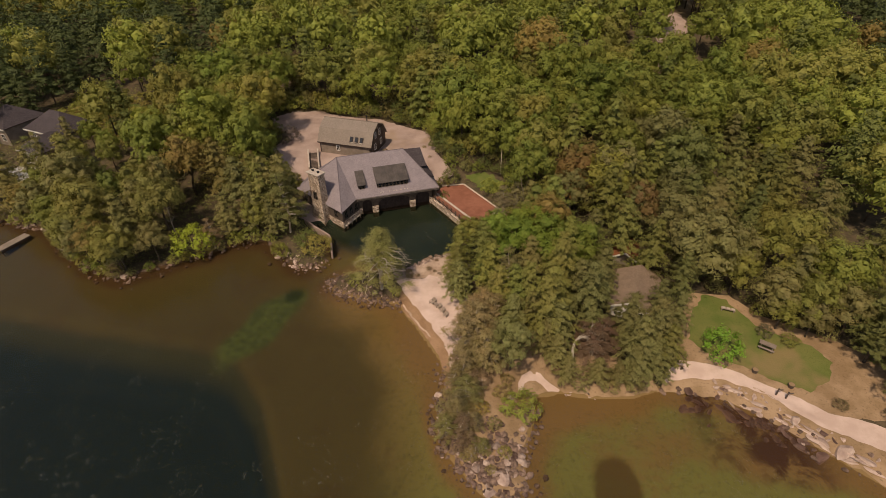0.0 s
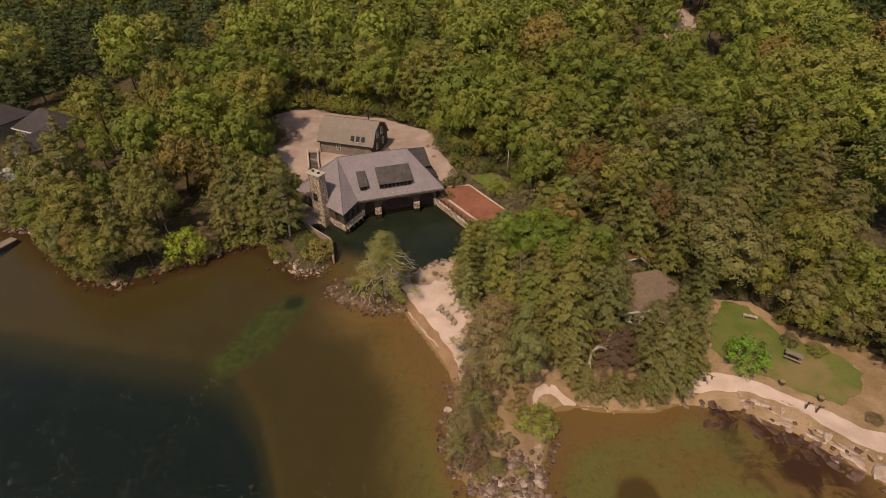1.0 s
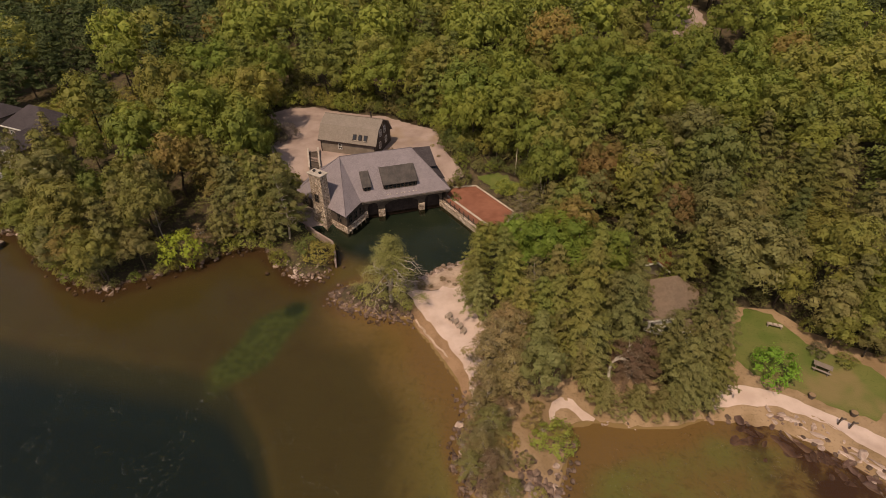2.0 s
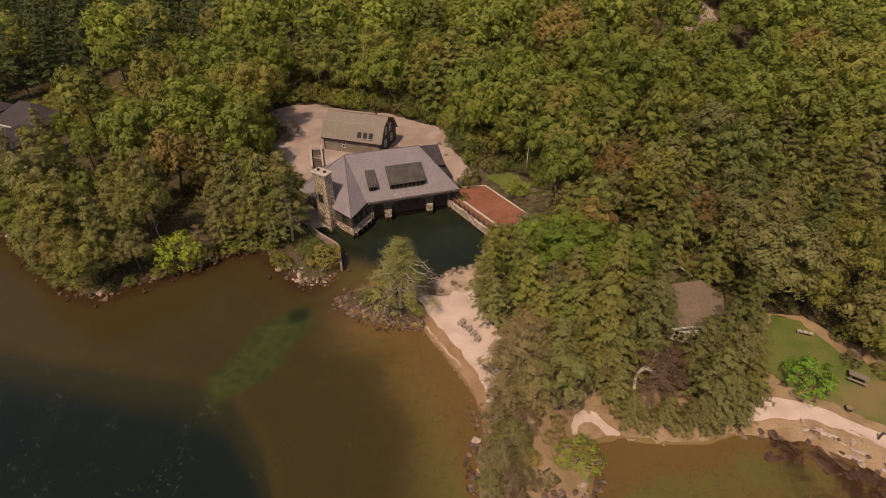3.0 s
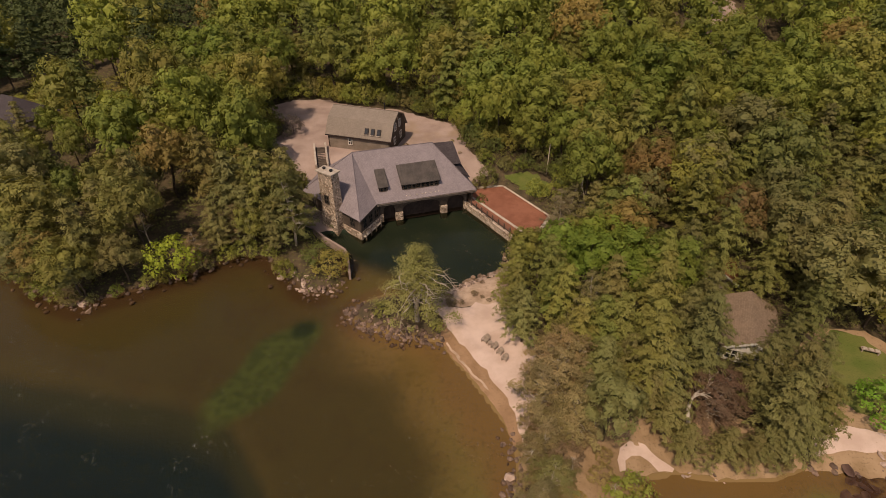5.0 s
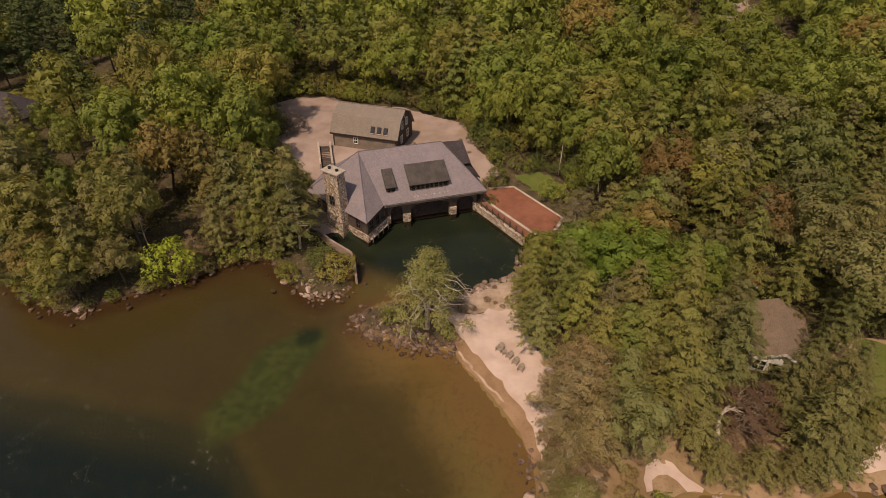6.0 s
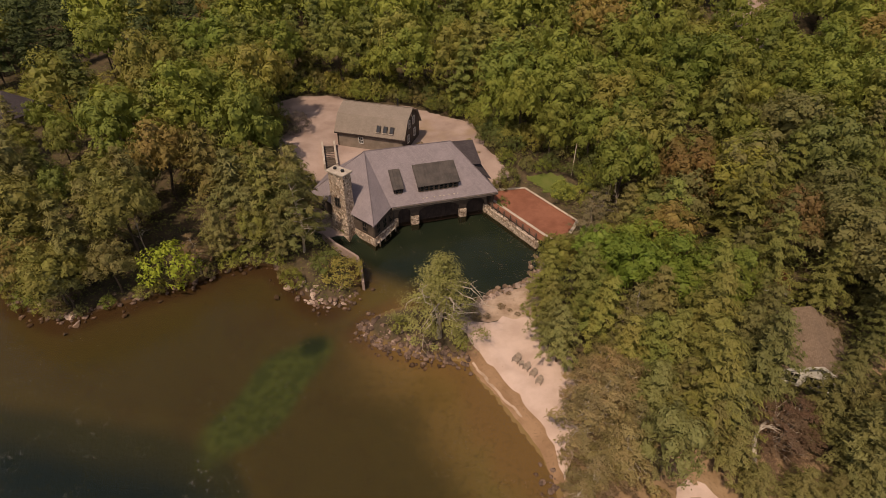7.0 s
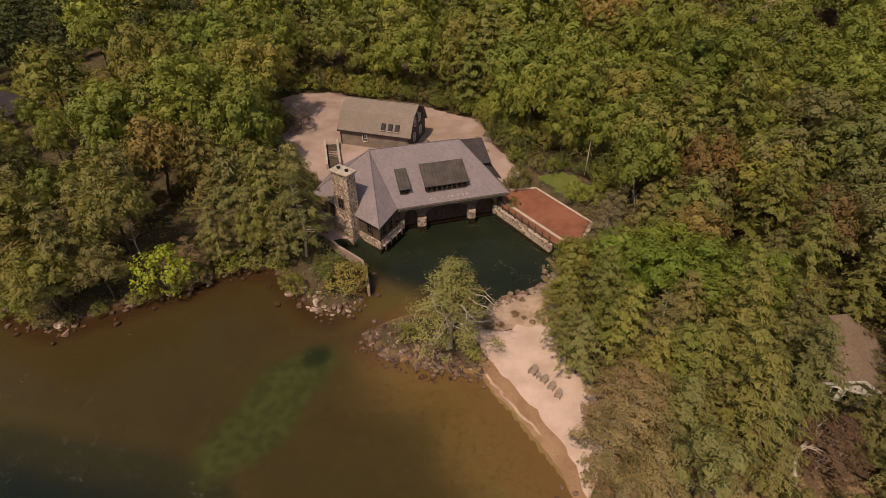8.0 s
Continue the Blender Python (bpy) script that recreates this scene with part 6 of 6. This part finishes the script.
for x, y, s in ((7.1, 28.9, 1.7), (8.1, 31.2, 1.5), (6.0, 27.4, 1.6), (8.6, 29.4, 1.0), (-63.1, 68.1, 1.3), (-49.3, 61.0, 1.2), (-48.2, 60.0, 0.9), (-26.8, 66.6, 1.1), (44.2, 32.6, 1.9), (42.6, 33.8, 1.4), (45.6, 31.6, 1.5)):
    ob = new("boulder", rng.choice(PALE_ROCKS))
    ob.matrix_basis = pose(x, y, max(z_at(x, y), -0.2) + 0.05 * s, rng.uniform(-12, 12), rng.uniform(-12, 12), rng.uniform(0, 360)) @ Matrix.Diagonal((s * 1.3, s, s * 0.75, 1))
    tagged(ob, "large bleached granite boulder at the water's edge", "boulder", "large pale boulders of the shore")

for k in range(20):
    f = (k + rng.random()) / 20
    x, y = 34.2 + 12.0 * f + rng.gauss(0, 0.4), 40.6 - 9.6 * f + rng.gauss(0, 0.5)
    s = rng.uniform(0.8, 1.9)
    ob = new("rock_ledge", rng.choice(PALE_ROCKS))
    ob.matrix_basis = pose(x, y, max(z_at(x, y), -0.12), rng.uniform(-8, 8), rng.uniform(-8, 8), rng.gauss(-40, 18)) @ Matrix.Diagonal((s * 1.8, s * 0.7, s * 0.32, 1))
    tagged(ob, "long low bleached granite ledge below the sand strip", "rock", "pale ledges below the sand strip")

for k in range(54):
    f = rng.random()
    x, y = 30.6 + 12 * f + rng.gauss(0, 1.0), (41.0 if k % 2 else 39.6) - 7.6 * f + rng.gauss(0, 0.8)
    s = rng.uniform(0.5, 1.7)
    ob = new("rock_ledge", rng.choice(DARK_ROCKS))
    ob.matrix_basis = pose(x, y, z_at(x, y), rng.uniform(-8, 8), rng.uniform(-8, 8), rng.uniform(0, 360)) @ Matrix.Diagonal((s * 1.4, s, s * 0.28, 1))
    tagged(ob, "flat dark maroon rock half under the shallow water", "rock", "maroon rocks off the sand strip")


def rubble(name, lines, sizes, spread, mat, label, seed):
    """Small stones along stretches of the shore."""
    rng = np.random.default_rng(seed)
    bm = bmesh.new()
    bmesh.ops.create_icosphere(bm, subdivisions=1, radius=0.5)
    base = np.array([v.co for v in bm.verts])
    tri = [tuple(v.index for v in f.verts) for f in bm.faces]
    bm.free()
    verts, faces = [], []
    for (ax, ay), (bx, by), dense in lines:
        for _ in range(int(math.hypot(bx - ax, by - ay) * dense)):
            f, s = rng.random(), rng.uniform(*sizes)
            x, y = ax + (bx - ax) * f + rng.normal(0, spread), ay + (by - ay) * f + rng.normal(0, spread)
            p = base * (1 + rng.uniform(-0.25, 0.25, (len(base), 1))) * s * np.array([1.2, 1, 0.7])
            t = rng.uniform(0, 6.28)
            p = p @ np.array([[math.cos(t), math.sin(t), 0], [-math.sin(t), math.cos(t), 0], [0, 0, 1]]) + np.array([x, y, max(z_at(x, y), -0.3) + 0.1 * s])
            faces += [tuple(i + len(verts) for i in f3) for f3 in tri]
            verts += p.tolist()
    tagged(solid(name, verts, faces, mat), label, "stones", kind="stuff")


STONY = list(zip(SHORE[2:17], SHORE[3:18], [5.0] * 15)) + list(zip(SHORE[33:38], SHORE[34:39], [14] * 5)) + list(zip(SHORE[43:53], SHORE[44:54], [9] * 10)) + list(zip(SHORE[61:67], SHORE[62:68], [1.6] * 6))
rubble("shore_stones", STONY, (0.15, 0.65), 0.7, M_ROCK, "loose small brown stones along the waterline", 4)
rubble("point_stones", [((1.5, 34.5), (4.5, 29), 10), ((4.2, 30), (8.6, 28), 10), ((6.6, 33.8), (9.0, 29.5), 8)], (0.25, 0.85), 0.8, M_ROCK, "tumbled brown stones over the point", 9)
rubble("dark_stones", [((1.4, 35.5), (4.2, 29.5), 9), ((3.6, 30.4), (8.4, 28.4), 8), ((6.2, 34.5), (8.8, 30), 8)], (0.25, 0.8), 0.8, M_MAROON, "dark wet stones over the point", 12)
rubble("pale_stones", [((2.0, 33.5), (4.8, 29), 1.5), ((4.2, 29.6), (8.6, 28), 2), ((7, 33), (9.0, 29.5), 1.5)], (0.4, 1.1), 0.8, M_PALEROCK, "tumbled bleached stones over the point", 10)
rubble("cove_stones", [(a, b, 9) for a, b in zip(SHORE[26:31], SHORE[27:32])], (0.3, 0.75), 0.4, M_PALEROCK, "row of pale loose stones round the cove's edge", 6)


# ---- things on the shore ----
def adirondack():
    c = thing("garden_chair", pose(0, 0, 0), "weathered grey Adirondack chair facing the lake on the sand", "chair", "chairs on the beach")
    for k in range(5):
        s = part("seat_slat", box(-0.27, 0.27, -0.42 + k * 0.13, -0.31 + k * 0.13, 0, 0.03), M_GREYWOOD, c)
        s.matrix_basis = Matrix.Translation((0, 0, 0.36 - k * 0.028))
    for k in range(5):
        h = 0.78 - 0.05 * abs(k - 2) ** 1.5
        s = part("back_slat", box(-0.055, 0.055, 0, 0.03, 0, h), M_GREYWOOD, c)
        s.matrix_basis = pose(-0.25 + k * 0.125, 0.2, 0.24, -24, 0, 0)
    for x in (-0.36, 0.36):
        part("arm", box(x - 0.08, x + 0.08, -0.5, 0.36, 0.56, 0.59, 0.01), M_GREYWOOD, c)
        part("leg", box(x - 0.03, x + 0.03, -0.45, -0.33, 0, 0.56), M_GREYWOOD, c)
        part("leg", box(x - 0.03, x + 0.03, 0.26, 0.36, 0, 0.56), M_GREYWOOD, c)
        part("side_rail", box(x * 0.83 - 0.02, x * 0.83 + 0.02, -0.42, 0.5, 0.14, 0.3), M_GREYWOOD, c)
    return c


chair = adirondack()
for k, (x, y, a) in enumerate(((-1.1, 55.1, 52), (-0.2, 54.1, 48), (0.35, 53.3, 55), (0.8, 52.4, 60))):
    m = pose(x, y, z_at(x, y) + 0.06, 0, 0, a - 90) @ Matrix.Scale(0.86, 4)
    if k == 0:
        chair.matrix_basis = m
    else:
        copy_thing(chair, m)


def side_table(x, y):
    t = thing("side_table", pose(x, y, z_at(x, y) + 0.05), "small grey wooden side table between beach chairs", "table")
    part("tabletop", box(-0.24, 0.24, -0.24, 0.24, 0.42, 0.45, 0.01), M_GREYWOOD, t)
    for sx in (-0.19, 0.19):
        for sy in (-0.19, 0.19):
            part("leg", box(sx - 0.025, sx + 0.025, sy - 0.025, sy + 0.025, 0, 0.42), M_GREYWOOD, t)


side_table(-0.7, 54.55)


def picnic_table(x, y, turn):
    t = thing("picnic_table", pose(x, y, z_at(x, y) + 0.08, 0, 0, turn), "grey weathered picnic table on the lawn", "table")
    for k in range(5):
        part("top_board", box(-0.95, 0.95, -0.39 + k * 0.16, -0.25 + k * 0.16, 0.72, 0.76), M_SIDING, t)
    for y0 in (-0.8, 0.54):
        part("bench_board", box(-0.95, 0.95, y0, y0 + 0.26, 0.42, 0.46), M_SIDING, t)
    for x0 in (-0.7, 0.62):
        part("brace", box(x0, x0 + 0.08, -0.8, 0.8, 0.34, 0.42), M_SIDING, t)
        for s in (-1, 1):
            part("leg", tube(bmesh.new(), (x0 + 0.04, s * 0.7, 0), (x0 + 0.04, s * 0.25, 0.72), 0.05, 0.05, 4), M_SIDING, t)


picnic_table(42.0, 46.9, -35)


def bench(x, y, turn):
    t = thing("bench", pose(x, y, z_at(x, y) + 0.08, 0, 0, turn), "low bench with three pale cushions on the lawn", "bench")
    part("seat", box(-0.9, 0.9, -0.25, 0.25, 0.36, 0.42, 0.02), M_GREYWOOD, t)
    for x0 in (-0.75, 0.75):
        part("leg", box(x0 - 0.05, x0 + 0.05, -0.22, 0.22, 0, 0.36), M_GREYWOOD, t)
    for x0 in (-0.58, 0, 0.58):
        part("cushion", box(x0 - 0.22, x0 + 0.22, -0.2, 0.2, 0.42, 0.54, 0.05), M_CURB, t, "pale cushion")


bench(39.6, 53.4, -20)


def marker_post(x, y):
    t = thing("post", pose(x, y, z_at(x, y)), "dark timber post standing in the sand", "post", "posts on the sand")
    part("shaft", box(-0.07, 0.07, -0.07, 0.07, -0.3, 1.25, 0.02), M_TIMBER, t)
    part("crossbar", box(-0.05, 0.55, -0.05, 0.05, 0.95, 1.07), M_TIMBER, t)


marker_post(40.1, 39.9)
marker_post(41.0, 39.4)


def barrel(x, y):
    t = thing("planter_tub", pose(x, y, z_at(x, y) + 0.05), "small dark planter tub at the lawn's edge", "planter")
    part("tub", tube(bmesh.new(), (0, 0, 0), (0, 0, 0.5), 0.3, 0.38, 12), M_TIMBER, t)
    part("soil", tube(bmesh.new(), (0, 0, 0.5), (0, 0, 0.52), 0.33, 0.33, 12), M_DRY, t)


barrel(39.0, 43.2)
barrel(42.3, 41.0)


def kayak(x, y, turn):
    t = thing("kayak", pose(x, y, z_at(x, y) + 0.2, 0, 0, turn), "yellow plastic kayak lying under the trees", "kayak")
    bm = bmesh.new()
    bmesh.ops.create_uvsphere(bm, u_segments=16, v_segments=8, radius=1)
    bmesh.ops.scale(bm, vec=(1.5, 0.34, 0.22), verts=bm.verts[:])
    part("hull", bm, M_YELLOW, t, smooth=True)
    bm = bmesh.new()
    bmesh.ops.create_uvsphere(bm, u_segments=12, v_segments=6, radius=1)
    bmesh.ops.scale(bm, vec=(0.42, 0.22, 0.06), verts=bm.verts[:])
    bmesh.ops.translate(bm, vec=(0, 0, 0.19), verts=bm.verts[:])
    part("cockpit", bm, M_BLACK, t, smooth=True)


kayak(43.3, 61.5, 20)


def float_dock():
    t = thing("swim_raft", pose(-73.0, 69.6, -0.1, 0, 0, 68) @ Matrix.Scale(0.72, 4), "weathered low timber crib dock off the wooded bank", "dock")
    for k in range(14):
        part("deck_board", box(-3.5 + k * 0.5, -3.04 + k * 0.5, -1.1, 1.1, 0.5, 0.57), M_SIDING, t)
    for y in (-1.0, 1.0):
        part("beam", box(-3.5, 3.5, y - 0.12, y + 0.12, -0.3, 0.5), M_TIMBER, t)
    for x in (-3.2, 0, 3.2):
        for y in (-0.9, 0.9):
            part("post", box(x - 0.1, x + 0.1, y - 0.1, y + 0.1, -2.5, 0.5), M_TIMBER, t)


float_dock()


def lamp_pole(x, y):
    t = thing("pole", pose(x, y, z_at(x, y)), "tall pale bare pole beside the small lawn", "pole")
    part("shaft", tube(bmesh.new(), (0, 0, -0.3), (0, 0, 5.2), 0.09, 0.06, 8), M_CURB, t)


lamp_pole(10.6, 91.0)
